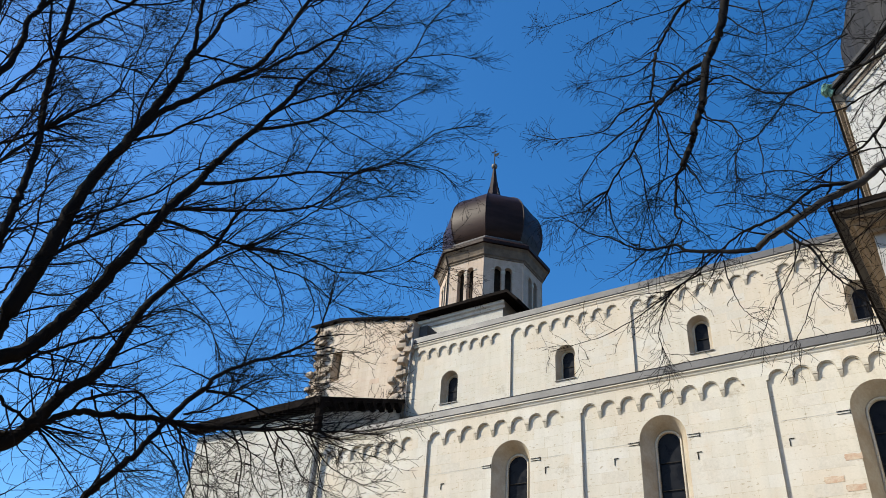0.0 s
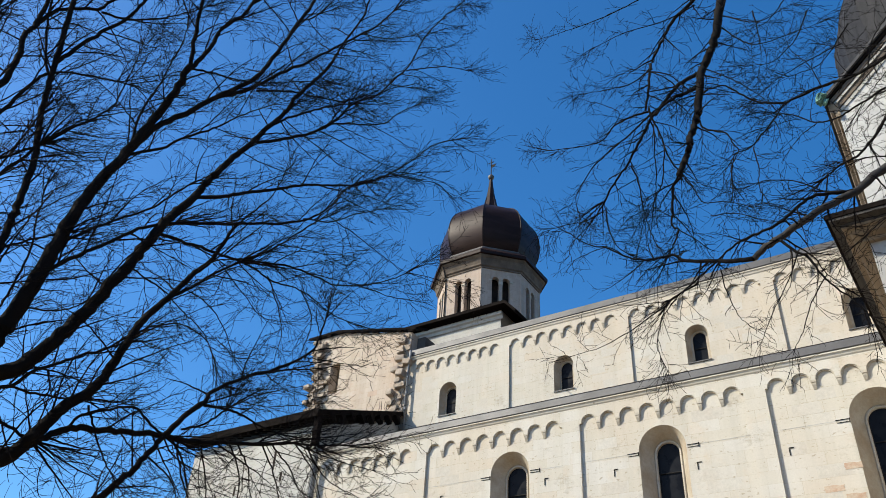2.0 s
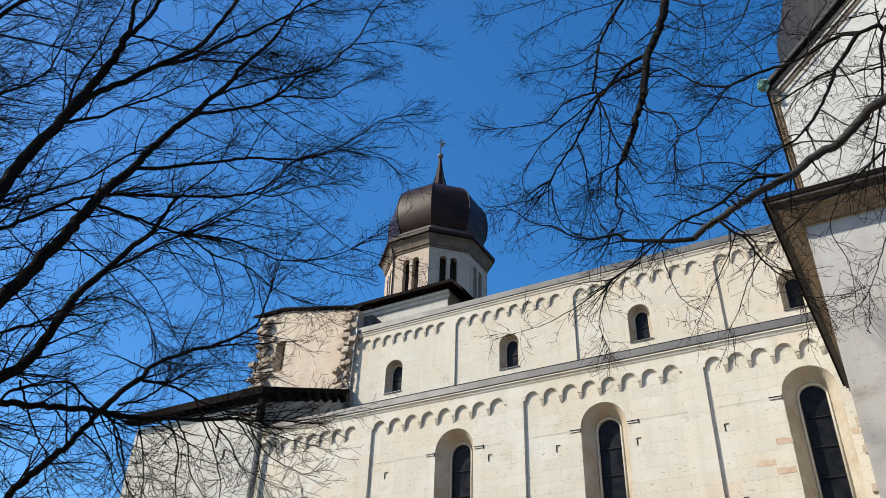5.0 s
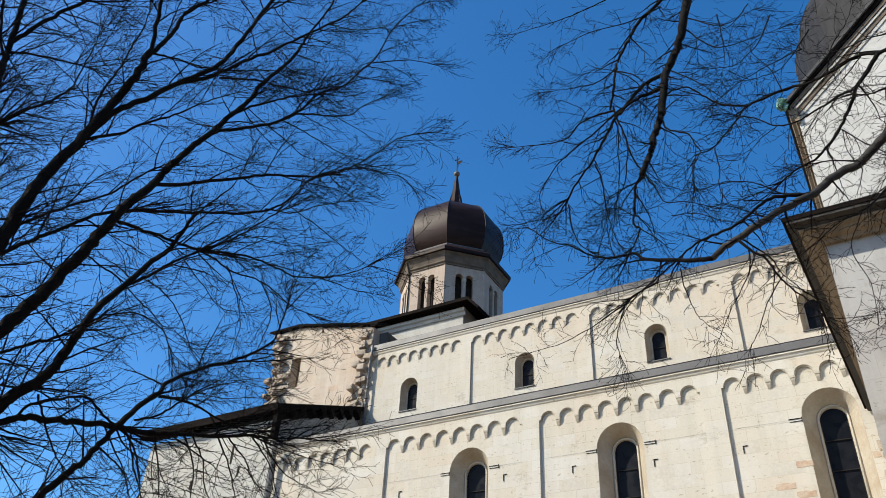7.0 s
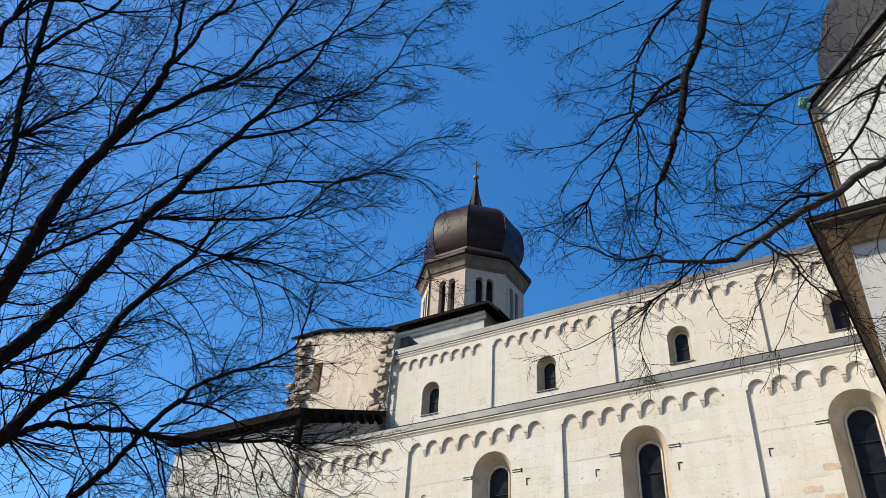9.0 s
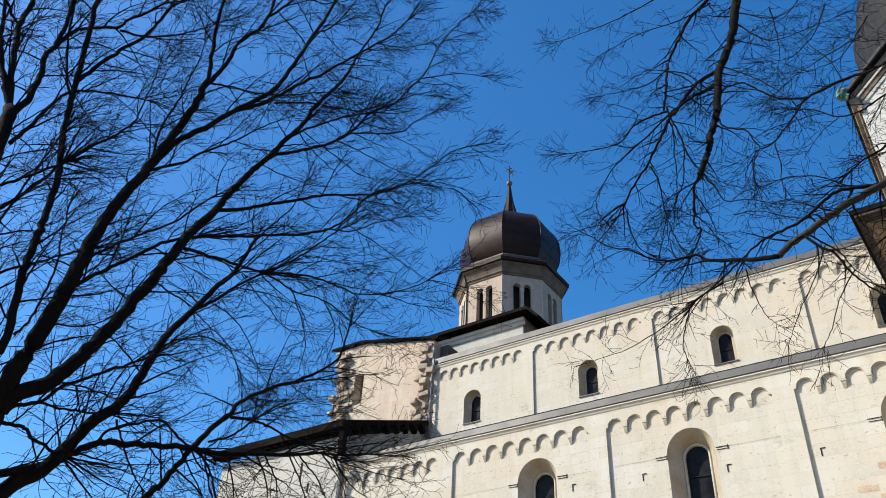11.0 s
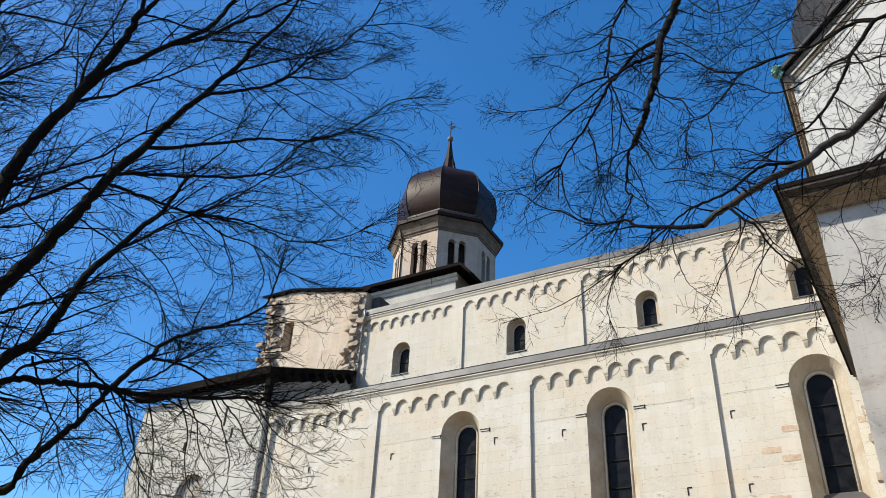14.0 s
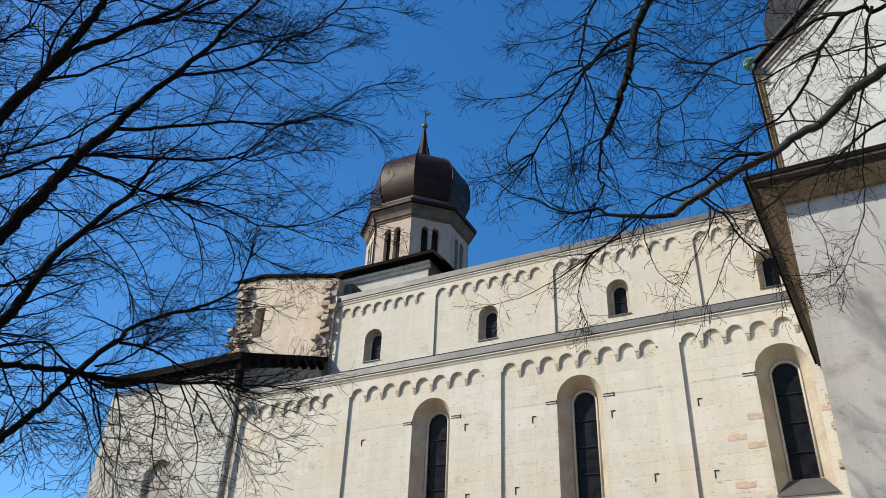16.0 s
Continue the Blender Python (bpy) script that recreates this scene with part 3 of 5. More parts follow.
DOME = [(3.45, 37.3), (3.72, 37.75), (3.92, 38.25), (4.05, 38.85), (4.1, 39.5), (4.07, 40.1), (3.98, 40.65), (3.8, 41.15), (3.52, 41.6), (3.15, 42.0),
        (2.68, 42.36), (2.15, 42.68), (1.6, 42.97), (1.1, 43.3), (0.76, 43.7), (0.58, 44.2), (0.42, 45.0), (0.28, 45.9), (0.18, 46.7), (0.13, 47.2)]
fine_dome = []
for i in range(len(DOME) - 1):
    a, b, c, d = (Vector(DOME[max(0, min(len(DOME) - 1, i + k))]) for k in (-1, 0, 1, 2))
    for k in range(5):
        t = k / 5
        fine_dome.append(tuple(0.5 * (2 * b + (c - a) * t + (2 * a - 5 * b + 4 * c - d) * t * t + (3 * b - a - 3 * c + d) * t ** 3)))
fine_dome.append(DOME[-1])
dome = part("onion_dome", ring8(fine_dome), COPPER, tower, "brown copper onion dome with eight ribs")
for k in range(8):
    a = radians(22.5) + k * math.tau / 8
    pts = [(r * math.cos(a), r * math.sin(a), z) for r, z in DOME[:-3]]
    part("rib", tube(bmesh.new(), pts, [0.05 if r > 1.2 else 0.03 for r, z in DOME[:-3]], 6), COPPER, dome, "", True)
bm = bmesh.new()
bmesh.ops.create_uvsphere(bm, u_segments=16, v_segments=10, radius=0.27, matrix=Matrix.Translation((0, 0, 47.5)))
part("finial_ball", bm, LEAD, tower, "round metal finial", True)
bm = boxed(-0.03, 0.03, -0.03, 0.03, 47.7, 49.6)
box(bm, -0.25, 0.25, -0.025, 0.025, 49.2, 49.26)
part("cross", bm, IRON, tower, "thin iron cross")
bm = bmesh.new()
plate(bm, [(0.0, 48.62), (0.46, 48.66), (0.36, 48.78), (0.52, 48.92), (0.0, 48.95)], -0.012, 0.012)
part("weather_vane", bm, IRON, tower, "small pennant vane")

a = radians(247.5)
cond = [(4.42 * math.cos(a), 4.42 * math.sin(a), 36.1), (4.2 * math.cos(a), 4.2 * math.sin(a), 35.4), (4.08 * math.cos(a), 4.08 * math.sin(a), 35.1), (4.08 * math.cos(a), 4.08 * math.sin(a), 29.0)]
part("lightning_conductor", tube(bmesh.new(), cond, [0.05] * 4, 6), IRON, tower, "dark conductor down one corner")
for k in range(8):
    a = radians(22.5 + 45 * k)
    part("corner_bead", tube(bmesh.new(), [(4.0 * math.cos(a), 4.0 * math.sin(a), 29.0), (4.0 * math.cos(a), 4.0 * math.sin(a), 35.2)], [0.06, 0.06], 6), TOWER_STONE, tower)

# ---- south building at the transept ----
QX, QY = -0.17, 13.7

SKEW = 0.035
bm = boxed(QX, 14.0, QY, QY + 0.6, 0, 10.5)
structure("wall_south_front", bm, PLASTER, "grey-white rendered wall with tree shadows", "wall")
structure("wall_south_side", askew(boxed(QX, QX + 0.6, QY + 0.6, AISLE, 0, 10.5), SKEW, QY - 0.5), PLASTER, "rendered side wall of the south building", "wall")
structure("wall_south_east", boxed(13.4, 14.0, QY + 0.6, 40, 0, 10.5), PLASTER, "rendered far wall of the south building", "wall")
OX = QX - 0.58
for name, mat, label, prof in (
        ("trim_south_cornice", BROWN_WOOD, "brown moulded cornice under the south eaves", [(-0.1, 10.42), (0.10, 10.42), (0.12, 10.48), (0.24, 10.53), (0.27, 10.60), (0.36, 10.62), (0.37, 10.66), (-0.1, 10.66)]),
        ("trim_south_eaves", EAVE_SHADE, "boards under the south eaves, coloured dark as shade", [(-0.1, 10.663), (0.38, 10.663), (0.39, 10.70), (0.52, 10.74), (0.52, 10.798), (-0.1, 10.798)])):
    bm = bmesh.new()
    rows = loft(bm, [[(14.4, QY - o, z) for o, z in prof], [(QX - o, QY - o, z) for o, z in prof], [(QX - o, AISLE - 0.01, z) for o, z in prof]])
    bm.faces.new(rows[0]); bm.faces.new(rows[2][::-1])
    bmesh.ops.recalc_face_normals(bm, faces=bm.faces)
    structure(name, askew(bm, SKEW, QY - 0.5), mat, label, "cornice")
bm = bmesh.new()
rows = loft(bm, [[(OX, QY - 0.54, 10.80), (14.6, QY - 0.54, 10.80), (14.6, AISLE, 10.80), (OX, AISLE, 10.80)],
                 [(OX, QY - 0.54, 10.90), (14.6, QY - 0.54, 10.90), (14.6, AISLE, 10.90), (OX, AISLE, 10.90)],
                 [(2.6, QY + 3.5, 12.3), (12.0, QY + 3.5, 12.3), (12.0, AISLE, 12.3), (2.6, AISLE, 12.3)]])
bm.faces.new(rows[0][::-1]); bm.faces.new(rows[2])
bmesh.ops.recalc_face_normals(bm, faces=bm.faces)
structure("roof_south", askew(bm, SKEW, QY - 0.5, high=1.0), DARK_WOOD, "dark hipped roof edge of the south building", "roof")

# transept gable above it
GX, GY, GZ, RAKE = 0.0, 19.4, 18.55, 0.93
MID = 7.4
bm = plate(bmesh.new(), [(GX, 8), (15.0, 8), (15.0, GZ), (MID, GZ + RAKE * (MID - GX)), (GX, GZ)], GY, GY + 0.6)
structure("wall_transept_gable", bm, PLASTER_WHITE, "white plastered gable wall of the transept", "wall")
structure("wall_transept_side", boxed(GX, GX + 0.6, GY + 0.6, 41, 8, GZ), PLASTER_WHITE, "plastered side wall of the transept", "wall")
for i, (o0, o1, out, mat) in enumerate(((0.0, 0.10, 0.03, STONE_PALE), (0.103, 0.22, 0.05, CORNICE_STONE), (0.223, 0.30, 0.085, STONE_PALE), (0.303, 0.42, 0.11, CORNICE_STONE), (0.423, 0.60, 0.15, DARK_WOOD))):
    bm = plate(bmesh.new(), [(GX - 1.1 * out, GZ + 1.37 * o0 - 0.05), (MID, GZ + 1.37 * o0 - 0.05 + RAKE * (MID - GX)), (MID, GZ + 1.37 * o1 - 0.05 + RAKE * (MID - GX)), (GX - 1.1 * out, GZ + 1.37 * o1 - 0.05)], GY - out, GY - 0.002)
    structure(f"trim_gable_{i + 1}", bm, mat, "raking cornice moulding of the transept gable", "cornice")
bm = run_y([(GX + 0.05, GZ - 0.15), (GX - 0.06, GZ - 0.15), (GX - 0.08, GZ), (GX - 0.18, GZ + 0.08), (GX - 0.2, GZ + 0.4), (GX + 0.05, GZ + 0.4)], GY - 0.1, 29.2)
structure("trim_transept_side_cornice", bm, BROWN_WOOD, "brown moulded side cornice of the transept", "cornice")
bm = run_y([(GX - 0.28, GZ + 0.50), (GX - 0.28, GZ + 0.62), (MID, GZ + 0.85 + RAKE * (MID - GX + 0.2)), (15.3, GZ + 0.56), (15.3, GZ + 0.44), (MID, GZ + 0.70 + RAKE * (MID - GX + 0.2))], GY - 0.24, 41)
transept_roof = structure("roof_transept", bm, SLATE, "grey slate roof of the transept", "roof")
bm = bmesh.new()
bmesh.ops.create_icosphere(bm, subdivisions=3, radius=0.17, matrix=Matrix.Translation((GX - 0.30, GY - 0.26, GZ + 0.52)) @ Matrix.Diagonal((0.8, 0.8, 1.2, 1)))
for v in bm.verts:
    v.co += v.normal * 0.16 * noise.noise(v.co * 11)
part("rainwater_head", bm, VERDIGRIS, transept_roof, "green verdigris copper rainwater head")
# crossing roof behind
bm = lathe8([(9.2, 20), (9.25, 34.8), (9.12, 35.8), (8.9, 36.6), (8.4, 37.8), (7.7, 38.75), (6.9, 39.5), (5.0, 40.7), (2.0, 41.8)], 9.7, 36.0, True, True, 28)
crossing = structure("roof_crossing", bm, SLATE_DARK, "dark slate dome over the crossing", "roof")
for k in range(28):
    a = radians(22.5) + k * math.tau / 28
    pts = [(9.7 + (r + 0.01) * math.cos(a), 36.0 + (r + 0.01) * math.sin(a), z) for r, z in ((9.25, 34.8), (9.12, 35.8), (8.9, 36.6), (8.4, 37.8), (7.7, 38.75), (6.9, 39.5), (5.0, 40.7))]
    part("seam", tube(bmesh.new(), pts, [0.035] * len(pts), 5), SLATE_DARK, crossing)

# ---- rainwater pipes ----
def downpipe(at, pts, r, label):
    ob = thing("downpipe", label, "pipe", at, "downpipes")
    part("pipe", tube(bmesh.new(), pts, [r] * len(pts), 10), PIPE, ob, "", True)
    p0, p1 = Vector(pts[-2]), Vector(pts[-1])
    for k in range(1, 5):
        q = p0.lerp(p1, k / 5)
        bm = tube(bmesh.new(), [q - Vector((0, 0, 0.04)), q + Vector((0, 0, 0.04))], [r * 1.25] * 2, 10)
        part("clamp", bm, PIPE, ob)
    return ob


downpipe((-21.66, CLERE - 0.12, 0), [(0.12, -0.1, 20.7), (0.1, -0.06, 20.4), (0, 0, 20.1), (0, 0, 15.9)], 0.06, "grey zinc downpipe on the clerestory corner")
downpipe((-20.82, AISLE - 0.13, 0), [(0.2, -0.3, 13.0), (0.12, -0.2, 12.8), (0, 0, 12.3), (0, 0, 0.0)], 0.10, "grey zinc downpipe beside the west block")

# ---- small things on the walls ----
bracket_bm = boxed(-0.012, 0.012, -0.022, 0.0, -0.22, 0.0)
box(bracket_bm, 0.012, 0.12, -0.022, -0.004, -0.022, 0.0)
bracket = tagged(link("iron_bracket", bracket_bm, IRON), "small black iron bracket fixed in the stone wall", "bracket", "wall brackets")
BRACKETS = [(-15.06, 10.48), (-11.09, 10.53), (-8.74, 10.47), (-9.34, 8.32), (-11.01, 8.26), (-6.2, 10.31), (-3.66, 10.32), (-5.11, 8.3), (-3.48, 8.23), (-18.6, 10.4)]
for i, (x, z) in enumerate(BRACKETS):
    m = pose(x, AISLE + STEP, z)
    if i:
        copy_thing(bracket, m)
    else:
        bracket.matrix_basis = m
# impost irons beside the tall windows
iron_bm = boxed(-0.17, 0.17, -0.022, 0.0, 0.0, 0.013)
box(iron_bm, -0.15, 0.17, -0.02, 0.0, -0.075, -0.064)
box(iron_bm, 0.17, 0.188, -0.028, 0.0, -0.1, 0.03)
iron = tagged(link("window_iron", iron_bm, IRON), "pair of thin black iron rods beside a tall window", "bracket", "window irons")
spots = [(c + s * 0.92, AISLE + STEP, 10.86) for c in aisle_windows for s in (-1, 1)][:-1] + [(-24.28 + s * 0.95, WEST_FACE, 9.95) for s in (-1, 1)]
for i, (x, y, z) in enumerate(spots):
    if i:
        copy_thing(iron, pose(x, y, z))
    else:
        iron.matrix_basis = pose(x, y, z)
# slots in the west wall
for x, z0, z1 in ((-23.12, 12.55, 13.35), (-22.62, 12.0, 12.4), (-25.1, 11.75, 12.15)):
    tagged(link("wall_slit", boxed(x - 0.06, x + 0.06, WEST_FACE - 0.004, WEST_FACE + 0.1, z0, z1), CHAMBER), "narrow dark slit in the pale wall", "slit", "wall slits", "structure")
# a thin string line at the height of the imposts
for x0, x1 in ((-15.7, -13.3), (-11.45, -10.4), (-9.7, -8.1), (-6.3, -4.5), (-3.8, -2.2)):
    part("string_line", boxed(x0, x1, AISLE + STEP - 0.005, AISLE + STEP + 0.05, 10.845, 10.858), STONE_PALE, aisle)
# rough pink patches where stones were replaced
patch = bmesh.new()
box(patch, 0, 0.40, -0.005, 0.05, 0.02, 0.18)
bmesh.ops.subdivide_edges(patch, edges=patch.edges[:], cuts=3, use_grid_fill=True)
rnd = random.Random(4)
for v in patch.verts:
    v.co += Vector((rnd.gauss(0, 0.012), rnd.gauss(0, 0.0012), rnd.gauss(0, 0.010)))
patch_me = bpy.data.meshes.new("patch_stone")
patch.to_mesh(patch_me)
patch.free()
patch_me.materials.append(PATCH_STONE)
for x, z, w in ((-2.40, 9.50, 1.05), (-2.52, 8.70, 1.15), (-3.0, 8.96, 1.2), (-3.0, 7.66, 1.3), (-2.95, 7.27, 0.8), (-2.3, 7.27, 0.8), (-0.52, 9.5, 0.45)):
    shared("patch_stone", patch_me, aisle, pose(x, AISLE + STEP - 0.002, z) @ Matrix.Diagonal((w, 1, 1, 1)))

# single blocks of the facing that differ in tone
block_bm = boxed(0.004, 0.996, -0.0025, 0.05, 0.004, 0.346)
block_me = bpy.data.meshes.new("stone_block")
block_bm.to_mesh(block_me)
block_bm.free()
block_me.materials.append(BLOCK_STONE)


def toned_blocks(wall, face, x0, x1, z0, z1, holes, count, seed):
    rnd = random.Random(seed)
    used = set()
    for _ in range(count):
        x, k = round(rnd.uniform(x0, x1), 1), rnd.randrange(int((z1 - z0) / 0.36))
        z, wide = z0 + k * 0.36, rnd.uniform(0.45, 0.95)
        if (k, round(x)) in used or any(a - 0.08 < x + wide and x < b + 0.08 and c - 0.1 < z + 0.36 and z < d + 0.08 for a, b, c, d in holes):
            continue
        used |= {(k, round(x)), (k, round(x) + 1), (k, round(x) - 1)}
        shared("stone_block", block_me, wall, pose(x, face, z) @ Matrix.Diagonal((wide, 1, 1, 1)))


for x0, x1 in ((-21.0, -17.3), (-15.6, -11.3), (-9.6, -5.4), (-3.75, -2.3)):
    toned_blocks(aisle, AISLE + STEP, x0, x1, 6.12, 11.9, [(c - 0.72, c + 0.72, 7.3, 11.7) for c in aisle_windows], 26, int(-x0 * 10))
for x0, x1 in ((-21.3, -17.3), (-15.8, -11.4), (-9.9, -5.4), (-3.8, -1.0)):
    toned_blocks(clere, CLERE + STEP, x0, x1, 15.9, 19.4, [(c - 0.47, c + 0.47, 16.8, 18.7) for c in clere_windows], 22, int(-x0 * 10) + 3)

# short drip rods under the clerestory windows
rod = tagged(link("drip_rod", tube(bmesh.new(), [(0, 0.05, 0), (0.04, -0.1, -0.05), (0.12, -0.26, -0.14)], [0.02, 0.018, 0.015], 6), IRON), "short black iron drip rod under a window", "rod", "drip rods")
for i, c in enumerate(clere_windows):
    m = pose(c + 0.12, CLERE + STEP, 16.86)
    if i:
        copy_thing(rod, m)
    else:
        rod.matrix_basis = m


# ---- trees ----
def grow(limbs, seed, lengths, gaps, spread, droop, tip_r, full, thick=1.0, density=1.0, outward=Vector((0, 0, 0))):
    """Branches, twigs and sprigs that fork off the limbs. Returns the points, radii and sides of every stick."""
    rnd = random.Random(seed)
    sticks = []

    def sprout(start, way, length, r0, level):
        n = (9, 7, 5)[level]
        pts, radii, p, d = [start], [r0], start.copy(), way.normalized()
        curl = Vector((rnd.uniform(-1, 1), rnd.uniform(-1, 1), rnd.uniform(-1, 1))) * (0.14, 0.20, 0.24)[level]
        kink = d.cross(Vector((rnd.gauss(0, 1), rnd.gauss(0, 1), rnd.gauss(0, 1)))).normalized() * (0.13, 0.16, 0.16)[level]
        for i in range(n):
            d = (d + curl * 0.4 + kink * (-1) ** i + Vector((rnd.gauss(0, 1), rnd.gauss(0, 1), rnd.gauss(0, 1))) * (0.06, 0.09, 0.11)[level]
                 + outward * 0.045 + Vector((0, 0, -droop * (0.4 + i / n)))).normalized()
            p = p + d * (length / n)
            pts.append(p.copy())
            radii.append(max(tip_r, r0 + (tip_r - r0) * (i + 1) / n))
        sticks.append((pts, radii, (5, 4, 3)[level]))
        if level < 2:
            fork(pts, radii, level + 1, length, 0.22)

    def fork(pts, radii, level, length, first, share=1.0):
        total = sum((b - a).length for a, b in zip(pts, pts[1:]))
        s, side = first * total * rnd.uniform(0.7, 1.2), rnd.choice((-1, 1))
        while s < total:
            left, i = s, 0
            while i < len(pts) - 2 and left > (pts[i + 1] - pts[i]).length:
                left -= (pts[i + 1] - pts[i]).length
                i += 1
            d = (pts[i + 1] - pts[i]).normalized()
            p = pts[i] + d * min(left, (pts[i + 1] - pts[i]).length)
            r = radii[i] + (radii[i + 1] - radii[i]) * 0.5
            out = Vector((0.25, -0.83, 0.5)).cross(d).normalized() * side
            turn = Matrix.Rotation(rnd.gauss(0, 0.75), 3, d)
            a = radians(rnd.uniform(*spread))
            way = d * math.cos(a) + (turn @ out) * math.sin(a)
            taper = 1.0 - (0.30, 0.5, 0.5)[level] * s / total
            want = lengths[level] * rnd.uniform(0.55, 1.25) * taper * share
            sprout(p, way, want, min(r * 0.6, (0.026, 0.0115, 0.0075)[level] * thick), level)
            side = -side if rnd.random() < 0.8 else side
            s += gaps[level] * rnd.uniform(0.5, 1.5) / density

    for pts, r0, r1 in limbs:
        n = len(pts) - 1
        radii = [r0 + (r1 - r0) * i / n for i in range(n + 1)]
        fork(pts, radii, 0, 0, 0.30 if r0 > full * 2.6 else 0.14, min(1.0, max(0.3, r0 / full)))
        # a spray at the tip
        d = (pts[-1] - pts[-3]).normalized()
        for k in range(0 if r1 > full * 0.9 else 5 if r0 > full * 0.5 else 2):
            way = (d + Vector((rnd.gauss(0, 0.3), rnd.gauss(0, 0.3), rnd.gauss(0, 0.3)))).normalized()
            sprout(pts[-1 - k // 2].copy(), way, lengths[0] * rnd.uniform(0.6, 1.0) * min(1.0, max(0.3, r0 / full)), min(r1 * 0.9, 0.02), 0)
    return sticks


def smooth_line(pts, r0, r1, per=5, wobble=0.02, seed=0):
    """A bent limb through its control points."""
    rnd = random.Random(seed)
    pts = [Vector(p) for p in pts]
    ends = [pts[0] * 2 - pts[1], *pts, pts[-1] * 2 - pts[-2]]
    line = []
    for i in range(1, len(ends) - 2):
        a, b, c, d = ends[i - 1:i + 3]
        for k in range(per):
            t = k / per
            q = 0.5 * (2 * b + (c - a) * t + (2 * a - 5 * b + 4 * c - d) * t * t + (3 * b - a - 3 * c + d) * t ** 3)
            if line:
                q += Vector((rnd.gauss(0, wobble), rnd.gauss(0, wobble), rnd.gauss(0, wobble)))
            line.append(q)
    line.append(pts[-1])
    n = len(line) - 1
    return line, [r0 + (r1 - r0) * (i / n) ** 0.8 for i in range(n + 1)]


def sticks_mesh(name, sticks, mat, parent, label):
    """All the fine twigs of a crown as one mesh."""
    verts, faces = [], []
    up = Vector((0.31, 0.17, 0.93))
    for pts, radii, sides in sticks:
        base, n = len(verts), len(pts)
        for i in range(n):
            d = (pts[min(i + 1, n - 1)] - pts[max(i - 1, 0)]).normalized()
            a = d.cross(up).normalized()
            b = d.cross(a)
            for k in range(sides):
                w = k * math.tau / sides
                verts.append(pts[i] + (a * math.cos(w) + b * math.sin(w)) * radii[i])
        for i in range(n - 1):
            for k in range(sides):
                j = (k + 1) % sides
                faces.append((base + i * sides + k, base + i * sides + j, base + (i + 1) * sides + j, base + (i + 1) * sides + k))
    me = bpy.data.meshes.new(name)
    me.from_pydata([tuple(v) for v in verts], [], faces)
    me.materials.append(mat)
    ob = new(name, me)
    ob.parent = parent
    return tagged(ob, label, kind="stuff")


def tree(at, label, trunk, limbs, seed, bark=BARK, pale=(), **how):
    ob = thing("tree", label, "tree", at, "bare trees")
    off = Vector(at)
    lines = []
    pts, radii = smooth_line([Vector(p) - off for p in trunk[0]], trunk[1], trunk[2], 6, 0.015, seed)
    part("trunk", tube(bmesh.new(), pts, radii, 14), bark, ob, "dark furrowed trunk", True)
    for i, (p, r0, r1) in enumerate(limbs):
        pts, radii = smooth_line([Vector(q) - off for q in p], r0, r1, 5, 0.2 * how["full"] + 0.1 * r1, seed + i)
        # limbs listed in pale carry their sunlit tone in the bark colour
        part("limb", tube(bmesh.new(), pts, radii, 8), BARK_SUNLIT if i in pale else bark, ob, "", True)
        lines.append((pts, r0, r1))
    sticks = grow(lines, seed, **how)
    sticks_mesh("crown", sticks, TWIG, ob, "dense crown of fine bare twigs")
    return ob


LEFT = []
def left(pts, r0, r1):
    LEFT.append((pts, r0, r1))


left([(-7.25, 3.16, 3.37), (-7.22, 3.06, 4.33), (-7.09, 3.07, 4.75), (-7.00, 3.12, 5.23), (-6.99, 3.19, 5.71), (-7.01, 3.24, 6.08), (-7.05, 3.30, 6.50), (-7.08, 3.43, 7.03), (-7.06, 3.61, 7.66), (-6.99, 3.75, 8.27), (-6.89, 3.83, 8.78), (-6.81, 3.87, 9.24)], 0.104, 0.043)
left([(-6.81, 3.87, 9.24), (-6.79, 3.78, 9.69), (-6.78, 3.71, 10.19), (-6.76, 3.69, 10.88), (-6.81, 3.60, 11.61)], 0.028, 0.021)
left([(-6.81, 3.88, 9.20), (-6.71, 3.98, 9.60), (-6.64, 4.02, 10.00), (-6.54, 4.19, 10.40), (-6.49, 4.27, 10.82), (-6.48, 4.30, 11.36), (-6.49, 4.31, 11.93)], 0.031, 0.018)
left([(-6.49, 4.28, 10.76), (-6.38, 4.60, 11.49), (-6.35, 4.75, 12.12)], 0.020, 0.011)
left([(-7.04, 3.67, 7.82), (-6.95, 3.85, 8.27), (-6.81, 4.09, 8.62), (-6.69, 4.27, 8.97), (-6.50, 4.59, 9.48), (-6.39, 4.75, 10.01), (-6.29, 4.94, 10.87), (-6.25, 5.09, 11.45), (-6.23, 5.21, 12.13), (-6.24, 5.26, 12.70)], 0.040, 0.020)
left([(-6.30, 4.93, 10.92), (-6.22, 5.21, 11.33), (-6.18, 5.45, 11.99), (-6.15, 5.61, 12.58)], 0.014, 0.008)
left([(-6.69, 4.27, 8.97), (-6.51, 4.62, 9.35), (-6.36, 4.91, 9.86), (-6.26, 5.19, 10.26), (-6.14, 5.58, 10.92), (-6.04, 6.03, 11.66), (-5.97, 6.33, 12.20), (-5.91, 6.64, 12.92)], 0.028, 0.012)
left([(-6.80, 3.90, 9.21), (-6.67, 4.17, 9.30), (-6.58, 4.38, 9.35), (-6.42, 4.81, 9.60), (-6.26, 5.26, 9.96), (-6.16, 5.59, 10.22)], 0.015, 0.007)
